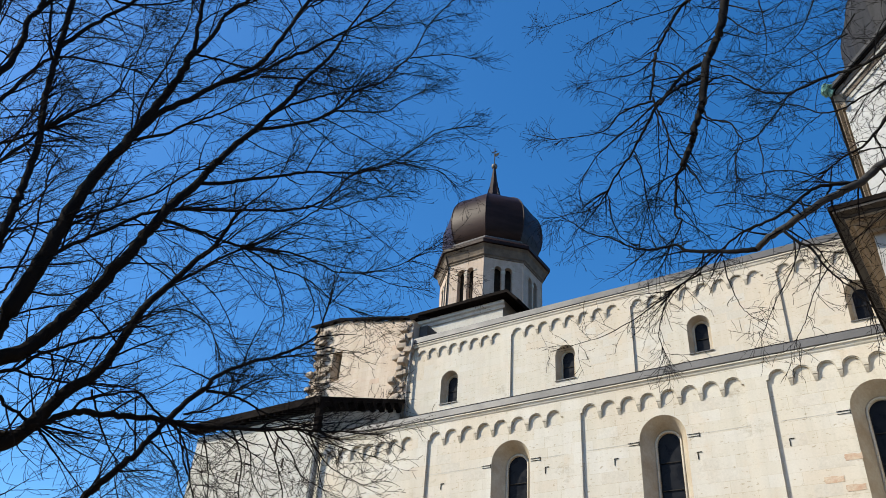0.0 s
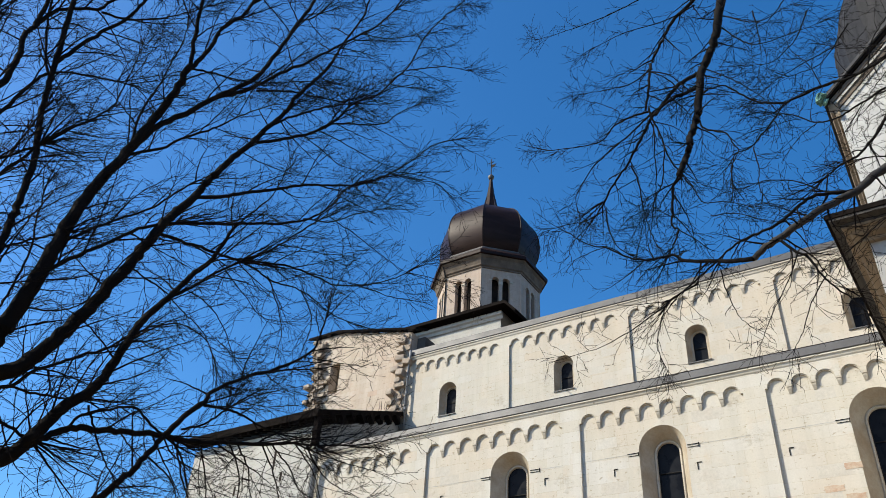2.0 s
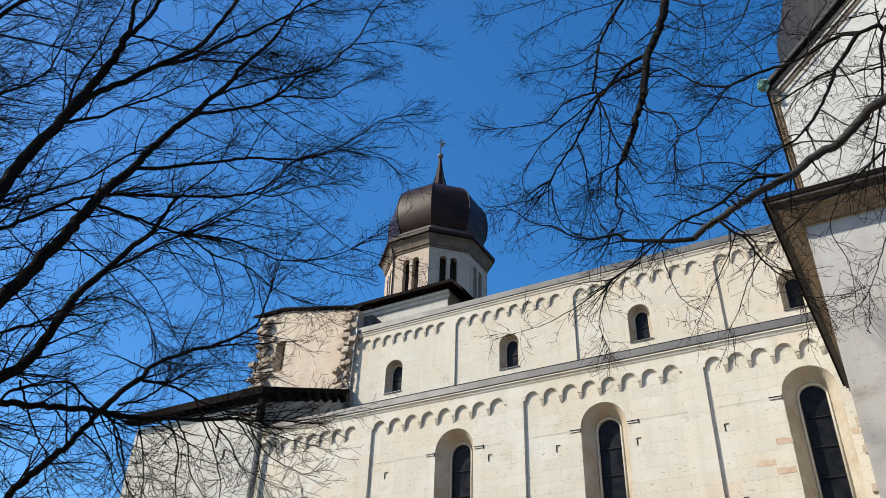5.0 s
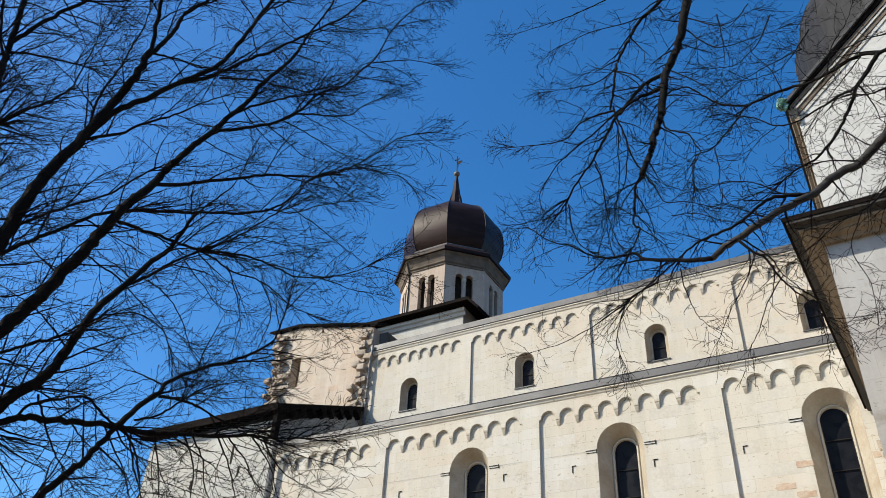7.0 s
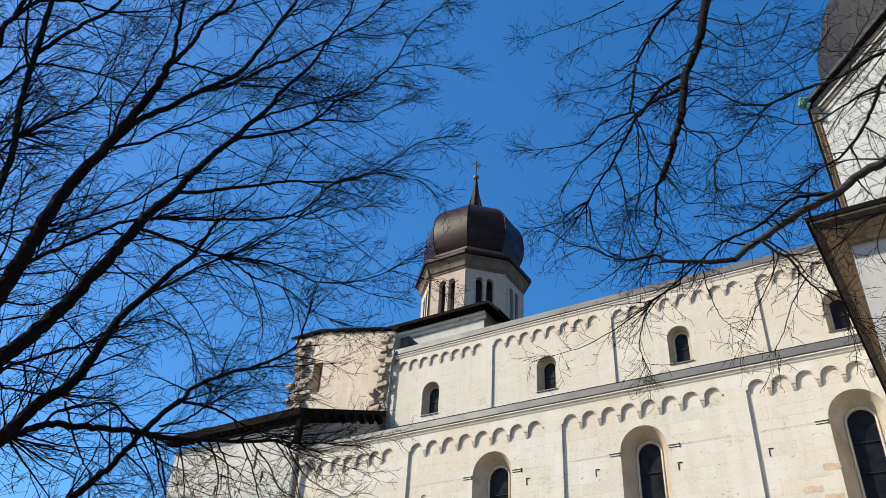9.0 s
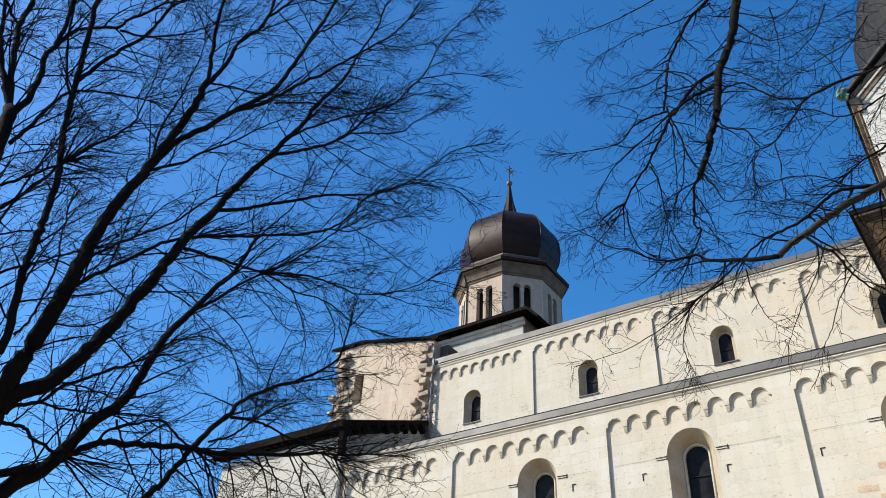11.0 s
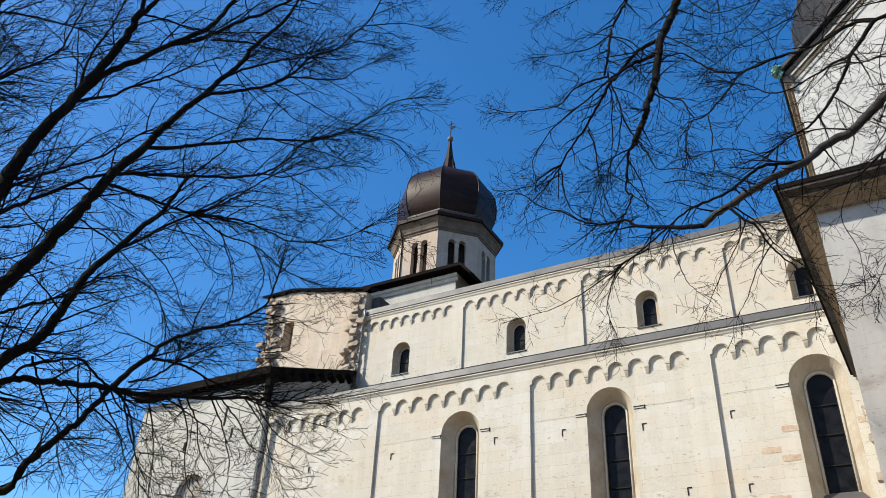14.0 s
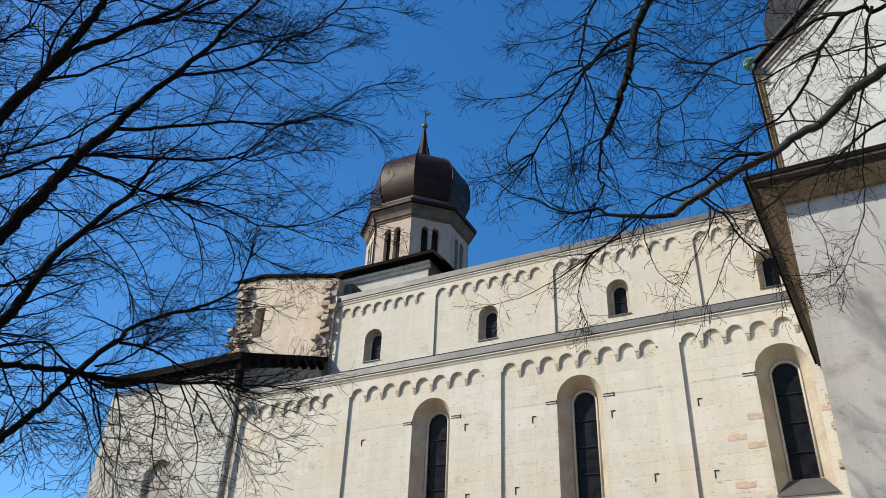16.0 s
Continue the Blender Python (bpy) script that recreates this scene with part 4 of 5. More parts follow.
left([(-7.25, 3.16, 3.37), (-7.22, 3.10, 4.29), (-7.11, 3.15, 4.56), (-7.00, 3.35, 4.76), (-6.93, 3.51, 5.05), (-6.90, 3.67, 5.40), (-6.91, 3.85, 5.83), (-6.93, 4.02, 6.28), (-6.93, 4.16, 6.72), (-6.91, 4.29, 7.07)], 0.085, 0.056)
left([(-6.91, 4.29, 7.07), (-6.89, 4.39, 7.29), (-6.84, 4.50, 7.56), (-6.79, 4.57, 7.81), (-6.72, 4.67, 8.08), (-6.63, 4.78, 8.36), (-6.55, 4.89, 8.61), (-6.46, 5.00, 8.93), (-6.36, 5.15, 9.28), (-6.29, 5.23, 9.65), (-6.22, 5.38, 10.02), (-6.16, 5.55, 10.44), (-6.13, 5.65, 10.82)], 0.056, 0.021)
left([(-6.13, 5.65, 10.82), (-6.10, 5.75, 11.22), (-6.05, 6.00, 12.06), (-6.04, 6.07, 12.56), (-6.01, 6.26, 13.20)], 0.018, 0.012)
left([(-6.55, 4.89, 8.61), (-6.44, 5.12, 8.79), (-6.28, 5.45, 9.09), (-6.19, 5.65, 9.32), (-6.09, 5.86, 9.66), (-6.01, 6.07, 10.12), (-5.90, 6.43, 10.57), (-5.82, 6.71, 11.16), (-5.76, 6.96, 11.69), (-5.72, 7.24, 12.65), (-5.62, 7.59, 13.49), (-5.48, 8.01, 14.34)], 0.024, 0.009)
left([(-5.77, 6.91, 11.51), (-5.67, 7.23, 11.82), (-5.52, 7.67, 12.21), (-5.34, 8.12, 12.44)], 0.011, 0.006)
left([(-6.46, 5.00, 8.93), (-6.36, 5.17, 9.19), (-6.27, 5.37, 9.42), (-6.15, 5.66, 9.74), (-6.01, 6.07, 10.12)], 0.019, 0.010)
left([(-6.19, 5.65, 9.31), (-6.09, 5.87, 9.58), (-5.93, 6.28, 9.83), (-5.81, 6.59, 10.07), (-5.74, 6.81, 10.44), (-5.61, 7.21, 10.96)], 0.016, 0.007)
left([(-6.48, 4.70, 9.38), (-6.32, 5.14, 9.68), (-6.18, 5.55, 9.86), (-6.07, 5.90, 10.05), (-5.98, 6.15, 10.32)], 0.016, 0.010)
left([(-6.85, 4.48, 7.52), (-6.73, 4.82, 7.74), (-6.61, 5.06, 7.93), (-6.45, 5.37, 8.14), (-6.27, 5.68, 8.37), (-6.08, 6.02, 8.53), (-5.92, 6.29, 8.67), (-5.76, 6.58, 8.94), (-5.63, 6.85, 9.29), (-5.53, 7.11, 9.68), (-5.46, 7.35, 10.06), (-5.33, 7.70, 10.41)], 0.026, 0.007)
left([(-5.69, 6.73, 9.12), (-5.52, 7.05, 9.18), (-5.35, 7.38, 9.29), (-5.25, 7.54, 9.19)], 0.010, 0.005)
left([(-6.92, 4.28, 7.00), (-6.86, 4.53, 7.18), (-6.76, 4.86, 7.34), (-6.57, 5.30, 7.57), (-6.36, 5.67, 7.76), (-6.20, 5.90, 7.96), (-6.05, 6.09, 8.29), (-6.00, 6.16, 8.52), (-5.92, 6.29, 8.72)], 0.022, 0.010)
left([(-6.28, 5.78, 7.87), (-6.07, 6.10, 7.96), (-5.90, 6.34, 8.19), (-5.68, 6.67, 8.42)], 0.012, 0.006)
left([(-6.93, 4.19, 6.84), (-6.86, 4.59, 6.92), (-6.78, 4.88, 6.96), (-6.66, 5.22, 6.99), (-6.50, 5.54, 7.10), (-6.31, 5.84, 7.13), (-6.13, 6.09, 7.08), (-5.99, 6.27, 7.03), (-5.76, 6.55, 7.12), (-5.58, 6.78, 7.27), (-5.41, 7.03, 7.48)], 0.022, 0.006)
left([(-5.81, 6.49, 7.10), (-5.53, 6.85, 7.04), (-5.35, 7.11, 7.07)], 0.007, 0.004)
left([(-6.64, 5.26, 6.99), (-6.56, 5.43, 6.95), (-6.45, 5.64, 6.86), (-6.29, 5.88, 6.85), (-6.16, 6.06, 6.78), (-6.02, 6.25, 6.63), (-5.83, 6.48, 6.53)], 0.014, 0.006)
left([(-6.67, 5.19, 6.98), (-6.57, 5.40, 7.14), (-6.43, 5.61, 7.39), (-6.32, 5.76, 7.62), (-6.11, 6.02, 8.03)], 0.014, 0.009)
left([(-6.92, 4.05, 6.27), (-6.90, 4.28, 6.23), (-6.86, 4.50, 6.19), (-6.79, 4.77, 6.04), (-6.71, 4.99, 5.91), (-6.59, 5.18, 5.60)], 0.011, 0.005)
left([(-7.25, 3.16, 3.37), (-7.25, 3.46, 3.83), (-7.09, 3.66, 4.09), (-6.99, 3.75, 4.32), (-6.91, 3.86, 4.57), (-6.85, 4.01, 4.76), (-6.83, 4.12, 5.01), (-6.83, 4.22, 5.38), (-6.85, 4.34, 5.74), (-6.84, 4.55, 6.13), (-6.82, 4.75, 6.54), (-6.78, 4.91, 6.81), (-6.74, 4.99, 7.10), (-6.69, 5.06, 7.38)], 0.080, 0.020)
left([(-6.69, 5.06, 7.38), (-6.60, 5.20, 7.70), (-6.49, 5.34, 7.98), (-6.41, 5.40, 8.32)], 0.014, 0.006)
left([(-6.84, 4.58, 6.16), (-6.81, 4.78, 6.39), (-6.75, 5.00, 6.69), (-6.66, 5.23, 6.97)], 0.021, 0.014)
left([(-6.84, 4.26, 5.51), (-6.82, 4.48, 5.73), (-6.77, 4.79, 5.89), (-6.66, 5.07, 5.79), (-6.55, 5.21, 5.47)], 0.010, 0.005)
left([(-7.12, 3.18, 4.49), (-7.03, 3.37, 4.60), (-6.96, 3.50, 4.79), (-6.90, 3.71, 4.97), (-6.86, 4.00, 5.22), (-6.84, 4.21, 5.41)], 0.019, 0.013)
left([(-7.04, 3.36, 4.58), (-6.98, 3.58, 4.59), (-6.91, 3.83, 4.63), (-6.87, 3.97, 4.69)], 0.012, 0.010)
left([(-6.94, 3.59, 4.83), (-6.94, 3.67, 4.67), (-6.96, 3.66, 4.57)], 0.010, 0.007)
left([(-7.25, 3.16, 3.37), (-7.31, 3.22, 3.85), (-7.21, 3.43, 3.98), (-7.07, 3.69, 4.12), (-6.98, 3.82, 4.26), (-6.90, 3.98, 4.38), (-6.80, 4.21, 4.44), (-6.70, 4.45, 4.49), (-6.56, 4.76, 4.54), (-6.44, 5.02, 4.56), (-6.32, 5.29, 4.63)], 0.042, 0.025)
left([(-6.32, 5.29, 4.63), (-6.15, 5.68, 4.72), (-6.01, 6.05, 4.84), (-5.90, 6.33, 4.90), (-5.79, 6.59, 4.98)], 0.022, 0.008)
left([(-6.01, 6.05, 4.84), (-5.90, 6.30, 4.80), (-5.80, 6.58, 4.79), (-5.69, 6.90, 4.80)], 0.010, 0.004)
left([(-6.91, 3.95, 4.38), (-6.86, 4.03, 4.53), (-6.80, 4.21, 4.64), (-6.72, 4.46, 4.76), (-6.64, 4.61, 4.64), (-6.56, 4.76, 4.54)], 0.014, 0.012)
left([(-6.56, 4.76, 4.54), (-6.53, 4.95, 4.84), (-6.51, 5.11, 5.05), (-6.51, 5.20, 5.21), (-6.43, 5.45, 5.44), (-6.28, 5.80, 5.69), (-6.17, 6.02, 5.90), (-6.08, 6.17, 6.09), (-6.05, 6.22, 6.38), (-6.02, 6.25, 6.59)], 0.032, 0.009)
left([(-6.15, 6.05, 5.94), (-6.02, 6.25, 5.96), (-5.81, 6.53, 5.98)], 0.008, 0.004)
left([(-6.50, 5.11, 5.00), (-6.40, 5.34, 5.03), (-6.30, 5.51, 5.00), (-6.19, 5.72, 4.93), (-6.08, 5.92, 4.90)], 0.018, 0.008)
left([(-6.51, 4.91, 4.66), (-6.44, 5.12, 4.78), (-6.41, 5.29, 4.97), (-6.40, 5.35, 5.05)], 0.012, 0.010)
left([(-7.25, 3.16, 3.37), (-6.99, 4.19, 3.40), (-6.82, 4.32, 3.70), (-6.72, 4.42, 3.89), (-6.63, 4.55, 4.11), (-6.58, 4.65, 4.32), (-6.56, 4.76, 4.54)], 0.043, 0.027)
left([(-6.52, 4.83, 4.54), (-6.42, 4.95, 4.33), (-6.35, 4.99, 4.14), (-6.27, 5.04, 3.89)], 0.012, 0.006)
left([(-6.85, 4.05, 4.64), (-6.81, 4.20, 4.38), (-6.76, 4.32, 4.19), (-6.68, 4.46, 4.00)], 0.012, 0.006)
left([(-7.18, 3.17, 4.34), (-7.12, 3.33, 4.35), (-7.11, 3.46, 4.27), (-7.02, 3.75, 4.20)], 0.019, 0.014)
left([(-7.25, 3.16, 3.37), (-7.37, 2.38, 6.12), (-7.45, 2.32, 6.47), (-7.55, 2.26, 6.89), (-7.62, 2.25, 7.28), (-7.73, 2.22, 7.79)], 0.076, 0.072)
left([(-7.73, 2.22, 7.79), (-7.85, 2.09, 8.15), (-7.95, 1.97, 8.48), (-8.03, 1.87, 8.83), (-8.13, 1.68, 9.23), (-8.19, 1.53, 9.54), (-8.25, 1.36, 9.95)], 0.040, 0.023)
left([(-8.04, 1.86, 8.88), (-8.10, 1.78, 9.31), (-8.15, 1.70, 9.70), (-8.19, 1.58, 10.17)], 0.025, 0.020)
left([(-7.73, 2.22, 7.79), (-7.87, 2.10, 8.36), (-7.95, 2.04, 8.75), (-8.01, 1.98, 9.14), (-8.03, 1.98, 9.58), (-8.04, 1.96, 9.91), (-8.05, 1.88, 10.54)], 0.040, 0.028)
left([(-8.01, 1.98, 9.14), (-8.08, 1.84, 9.31), (-8.16, 1.65, 9.65)], 0.019, 0.013)
left([(-7.70, 2.24, 7.70), (-7.70, 2.33, 8.00), (-7.75, 2.35, 8.43), (-7.81, 2.32, 8.83), (-7.80, 2.36, 9.01), (-7.81, 2.37, 9.45), (-7.83, 2.30, 10.14), (-7.85, 2.20, 10.65)], 0.043, 0.021)
left([(-7.80, 2.37, 8.98), (-7.76, 2.44, 9.27), (-7.68, 2.56, 9.48), (-7.47, 2.82, 9.63), (-7.41, 2.89, 9.82), (-7.23, 3.07, 10.12), (-7.12, 3.18, 10.40), (-7.07, 3.22, 10.60)], 0.025, 0.013)
left([(-7.45, 2.86, 9.60), (-7.27, 3.08, 9.59), (-7.07, 3.33, 9.74), (-6.88, 3.58, 10.00), (-6.74, 3.78, 10.28)], 0.016, 0.007)
left([(-7.58, 2.33, 7.28), (-7.59, 2.45, 7.68), (-7.59, 2.57, 8.15), (-7.56, 2.67, 8.35), (-7.47, 2.84, 8.48), (-7.31, 3.10, 8.56), (-7.11, 3.43, 8.63)], 0.025, 0.009)
left([(-7.25, 3.16, 3.37), (-7.28, 2.84, 4.48), (-7.18, 2.87, 4.74), (-7.11, 2.89, 5.02), (-7.09, 2.83, 5.36), (-7.11, 2.79, 5.73), (-7.14, 2.80, 6.08), (-7.18, 2.81, 6.39), (-7.23, 2.82, 6.72), (-7.30, 2.81, 7.06), (-7.37, 2.77, 7.39), (-7.45, 2.73, 7.75), (-7.50, 2.71, 8.03), (-7.57, 2.68, 8.51), (-7.62, 2.64, 9.01), (-7.66, 2.58, 9.62), (-7.68, 2.50, 10.25), (-7.70, 2.40, 10.77)], 0.042, 0.031)
left([(-7.57, 2.68, 8.56), (-7.51, 2.80, 8.89), (-7.41, 2.94, 9.27), (-7.27, 3.08, 9.59), (-7.17, 3.17, 9.95), (-7.05, 3.25, 10.61), (-7.00, 3.30, 11.00)], 0.027, 0.017)
left([(-7.11, 3.21, 10.25), (-6.99, 3.35, 10.46), (-6.91, 3.45, 10.73)], 0.017, 0.010)
left([(-7.34, 2.83, 7.33), (-7.29, 3.01, 7.62), (-7.23, 3.20, 7.94), (-7.18, 3.32, 8.22), (-7.17, 3.34, 8.52), (-7.13, 3.35, 8.96), (-7.12, 3.34, 9.25)], 0.019, 0.006)
left([(-7.55, 2.68, 8.31), (-7.62, 2.60, 8.52), (-7.74, 2.46, 9.13), (-7.80, 2.37, 9.73), (-7.83, 2.30, 10.14)], 0.018, 0.013)
left([(-7.47, 2.30, 6.54), (-7.41, 2.48, 6.79), (-7.34, 2.76, 7.16), (-7.32, 2.85, 7.30)], 0.016, 0.014)
left([(-7.38, 2.40, 6.31), (-7.33, 2.53, 6.53), (-7.33, 2.70, 6.95), (-7.33, 2.82, 7.28)], 0.023, 0.014)
left([(-7.35, 2.40, 5.95), (-7.33, 2.49, 6.31), (-7.35, 2.55, 6.66), (-7.41, 2.65, 7.23), (-7.45, 2.75, 7.81)], 0.015, 0.009)
left([(-7.06, 3.62, 7.80), (-7.04, 3.60, 8.33), (-6.98, 3.65, 8.73), (-6.93, 3.67, 9.13), (-6.86, 3.69, 9.54), (-6.84, 3.64, 9.93)], 0.017, 0.006)
left([(-7.06, 3.62, 7.63), (-6.95, 3.94, 7.94), (-6.85, 4.14, 8.23), (-6.74, 4.35, 8.48), (-6.65, 4.51, 8.71), (-6.53, 4.72, 9.02), (-6.41, 4.97, 9.32)], 0.020, 0.006)
left([(-7.01, 3.25, 6.07), (-7.01, 3.52, 6.47), (-6.99, 3.76, 6.75), (-6.95, 4.09, 7.14), (-6.89, 4.29, 7.49), (-6.83, 4.44, 7.74)], 0.018, 0.009)
left([(-6.98, 3.19, 5.70), (-6.97, 3.46, 6.06), (-6.97, 3.66, 6.32), (-6.96, 3.92, 6.66), (-6.94, 4.15, 6.91), (-6.89, 4.40, 7.09)], 0.022, 0.017)
left([(-7.26, 2.53, 5.50), (-7.18, 2.65, 5.67), (-7.10, 2.84, 5.85), (-7.05, 3.05, 6.06), (-7.03, 3.23, 6.23)], 0.015, 0.010)
left([(-7.08, 2.93, 5.09), (-7.04, 2.99, 5.24), (-7.02, 3.02, 5.56), (-7.05, 3.04, 5.98), (-7.10, 3.00, 6.30), (-7.17, 2.98, 6.73)], 0.014, 0.008)
left([(-6.98, 3.18, 5.30), (-6.93, 3.45, 5.40), (-6.92, 3.63, 5.55)], 0.010, 0.007)
left([(-6.57, 4.66, 4.29), (-6.42, 4.87, 4.11), (-6.32, 4.95, 3.87), (-6.21, 5.08, 3.68)], 0.010, 0.004)
left([(-6.25, 5.45, 4.66), (-6.14, 5.56, 4.42), (-6.06, 5.58, 4.15), (-5.96, 5.73, 3.92)], 0.010, 0.004)
left([(-6.10, 5.80, 4.75), (-5.99, 5.98, 4.56), (-5.91, 6.11, 4.34), (-5.83, 6.40, 4.26)], 0.010, 0.004)
left([(-5.96, 6.17, 4.86), (-5.88, 6.31, 4.64), (-5.81, 6.53, 4.51), (-5.72, 6.83, 4.46)], 0.010, 0.004)
left([(-6.82, 4.72, 6.34), (-6.73, 5.01, 6.26), (-6.62, 5.24, 6.00), (-6.51, 5.39, 5.67), (-6.41, 5.51, 5.49)], 0.008, 0.004)
left([(-6.74, 5.01, 6.86), (-6.64, 5.28, 6.65), (-6.48, 5.58, 6.35), (-6.33, 5.82, 6.35)], 0.008, 0.004)
left([(-6.49, 5.57, 6.92), (-6.39, 5.74, 6.56), (-6.32, 5.83, 6.19), (-6.31, 5.79, 5.87)], 0.009, 0.004)
left([(-6.25, 5.94, 6.85), (-6.14, 6.09, 6.51), (-6.15, 6.07, 6.10), (-6.18, 5.97, 5.70)], 0.009, 0.004)
left([(-6.50, 5.28, 5.35), (-6.38, 5.46, 5.19), (-6.23, 5.75, 5.20), (-6.06, 6.10, 5.33)], 0.007, 0.004)
left([(-6.34, 5.68, 5.62), (-6.18, 5.92, 5.46), (-6.04, 6.16, 5.45)], 0.007, 0.004)
left([(-6.11, 6.02, 8.03), (-5.89, 6.36, 7.87), (-5.69, 6.63, 7.68), (-5.55, 6.83, 7.56)], 0.009, 0.004)
left([(-6.43, 5.61, 7.39), (-6.27, 5.86, 7.44), (-6.05, 6.16, 7.45), (-5.83, 6.45, 7.62)], 0.009, 0.004)
left([(-6.63, 4.75, 8.44), (-6.53, 5.07, 8.42), (-6.34, 5.51, 8.46), (-6.12, 5.93, 8.61)], 0.009, 0.004)
left([(-6.36, 5.17, 9.19), (-6.19, 5.70, 9.05), (-6.05, 6.04, 8.91), (-5.89, 6.35, 8.96)], 0.008, 0.004)
left([(-6.19, 5.65, 9.31), (-6.05, 5.99, 9.31), (-5.82, 6.49, 9.24), (-5.66, 6.81, 9.29)], 0.010, 0.004)
left([(-6.38, 4.60, 11.49), (-6.27, 5.05, 11.76), (-6.17, 5.52, 12.34), (-6.09, 5.91, 13.03)], 0.011, 0.005)
left([(-6.04, 6.03, 11.66), (-5.90, 6.57, 12.03), (-5.76, 7.12, 12.63)], 0.011, 0.005)
left([(-6.48, 5.16, 4.61), (-6.38, 5.21, 4.31), (-6.30, 5.25, 4.00), (-6.25, 5.25, 3.73)], 0.010, 0.004)
left([(-6.34, 5.42, 4.67), (-6.20, 5.52, 4.34), (-6.14, 5.52, 3.98), (-6.06, 5.55, 3.75)], 0.010, 0.004)
left([(-6.20, 5.76, 4.74), (-6.06, 5.85, 4.45), (-5.94, 5.91, 4.13), (-5.89, 5.90, 3.85)], 0.010, 0.004)
left([(-6.05, 6.08, 4.86), (-5.86, 6.22, 4.58), (-5.74, 6.29, 4.25)], 0.010, 0.004)
left([(-6.53, 4.90, 4.57), (-6.44, 4.98, 4.21), (-6.32, 5.11, 3.89), (-6.25, 5.16, 3.57)], 0.010, 0.004)

RIGHT = []
def right(pts, r0, r1):
    RIGHT.append((pts, r0, r1))


right([(6.30, 8.15, 11.60), (4.20, 9.20, 15.50), (1.60, 9.80, 17.50), (-0.90, 9.66, 14.60), (-1.06, 9.77, 14.02), (-1.26, 9.82, 13.42), (-1.42, 9.79, 12.75), (-1.57, 9.73, 12.28), (-1.73, 9.65, 11.89), (-1.80, 9.53, 11.35), (-1.85, 9.41, 10.82), (-1.92, 9.32, 10.48), (-2.01, 9.24, 10.16), (-2.02, 9.19, 9.96), (-2.11, 9.13, 9.68), (-2.22, 9.10, 9.43)], 0.103, 0.044)
right([(-2.24, 9.50, 9.74), (-2.42, 9.55, 9.66), (-2.51, 9.61, 9.32), (-2.55, 9.64, 8.97), (-2.46, 9.60, 8.84), (-2.57, 9.65, 8.67), (-2.69, 9.68, 8.52)], 0.025, 0.010)
right([(-2.24, 9.50, 9.68), (-2.11, 9.47, 9.35), (-2.00, 9.42, 9.06), (-1.65, 9.28, 8.84), (-1.34, 9.17, 8.55)], 0.011, 0.005)
right([(-1.86, 9.37, 10.67), (-1.78, 9.30, 10.33), (-1.50, 9.31, 10.11), (-1.42, 9.29, 9.84), (-1.37, 9.28, 9.66), (-1.50, 9.21, 9.38), (-1.53, 9.18, 8.95)], 0.015, 0.007)
right([(-1.75, 9.65, 11.88), (-2.01, 9.60, 11.80), (-2.25, 9.51, 11.53), (-2.46, 9.42, 11.17), (-2.61, 9.38, 10.97), (-2.75, 9.34, 10.64), (-2.91, 9.34, 10.41), (-3.05, 9.37, 10.20), (-3.34, 9.45, 9.96), (-3.58, 9.53, 9.68)], 0.035, 0.014)
right([(-1.82, 9.56, 11.49), (-2.13, 9.49, 11.38), (-2.36, 9.44, 11.27), (-2.51, 9.39, 11.05)], 0.031, 0.019)
right([(-3.61, 9.78, 9.79), (-3.93, 9.76, 9.68), (-4.29, 9.66, 9.63), (-4.59, 9.52, 9.52)], 0.011, 0.005)
right([(-3.62, 9.78, 9.77), (-3.62, 9.83, 9.40), (-3.49, 9.85, 9.03), (-3.26, 9.83, 8.76)], 0.013, 0.007)
right([(-3.98, 9.75, 9.65), (-4.08, 9.75, 9.43), (-4.25, 9.69, 9.21), (-4.23, 9.69, 8.93)], 0.007, 0.004)
right([(-1.02, 9.74, 14.28), (-1.48, 9.84, 14.09), (-1.80, 9.84, 13.84), (-2.07, 9.79, 13.58), (-2.25, 9.72, 13.17), (-2.42, 9.64, 12.74), (-2.53, 9.58, 12.39), (-2.60, 9.50, 11.79), (-2.67, 9.42, 11.27)], 0.040, 0.019)
right([(-2.57, 9.27, 11.14), (-2.55, 9.33, 10.93), (-2.50, 9.38, 10.71), (-2.46, 9.44, 10.44), (-2.51, 9.51, 10.15), (-2.61, 9.59, 9.79), (-2.79, 9.68, 9.58)], 0.019, 0.007)
right([(-2.59, 9.29, 11.08), (-2.89, 9.28, 11.10), (-3.20, 9.32, 11.07), (-3.44, 9.40, 10.93), (-3.87, 9.44, 11.01), (-4.51, 9.45, 11.21)], 0.019, 0.006)
right([(-2.57, 9.31, 11.01), (-2.94, 9.37, 10.82), (-3.38, 9.48, 10.71), (-3.73, 9.57, 10.55), (-4.08, 9.65, 10.13), (-4.06, 9.71, 9.81)], 0.015, 0.006)
right([(-2.55, 9.35, 10.83), (-2.62, 9.47, 10.40), (-2.69, 9.59, 9.94), (-2.79, 9.68, 9.58), (-2.97, 9.76, 9.36)], 0.011, 0.005)
right([(-2.46, 9.45, 10.39), (-2.38, 9.50, 10.04), (-2.26, 9.50, 9.77)], 0.015, 0.011)
right([(-3.06, 9.57, 10.33), (-2.99, 9.64, 10.03), (-3.00, 9.74, 9.58), (-2.94, 9.77, 9.13), (-2.85, 9.74, 8.76)], 0.015, 0.007)
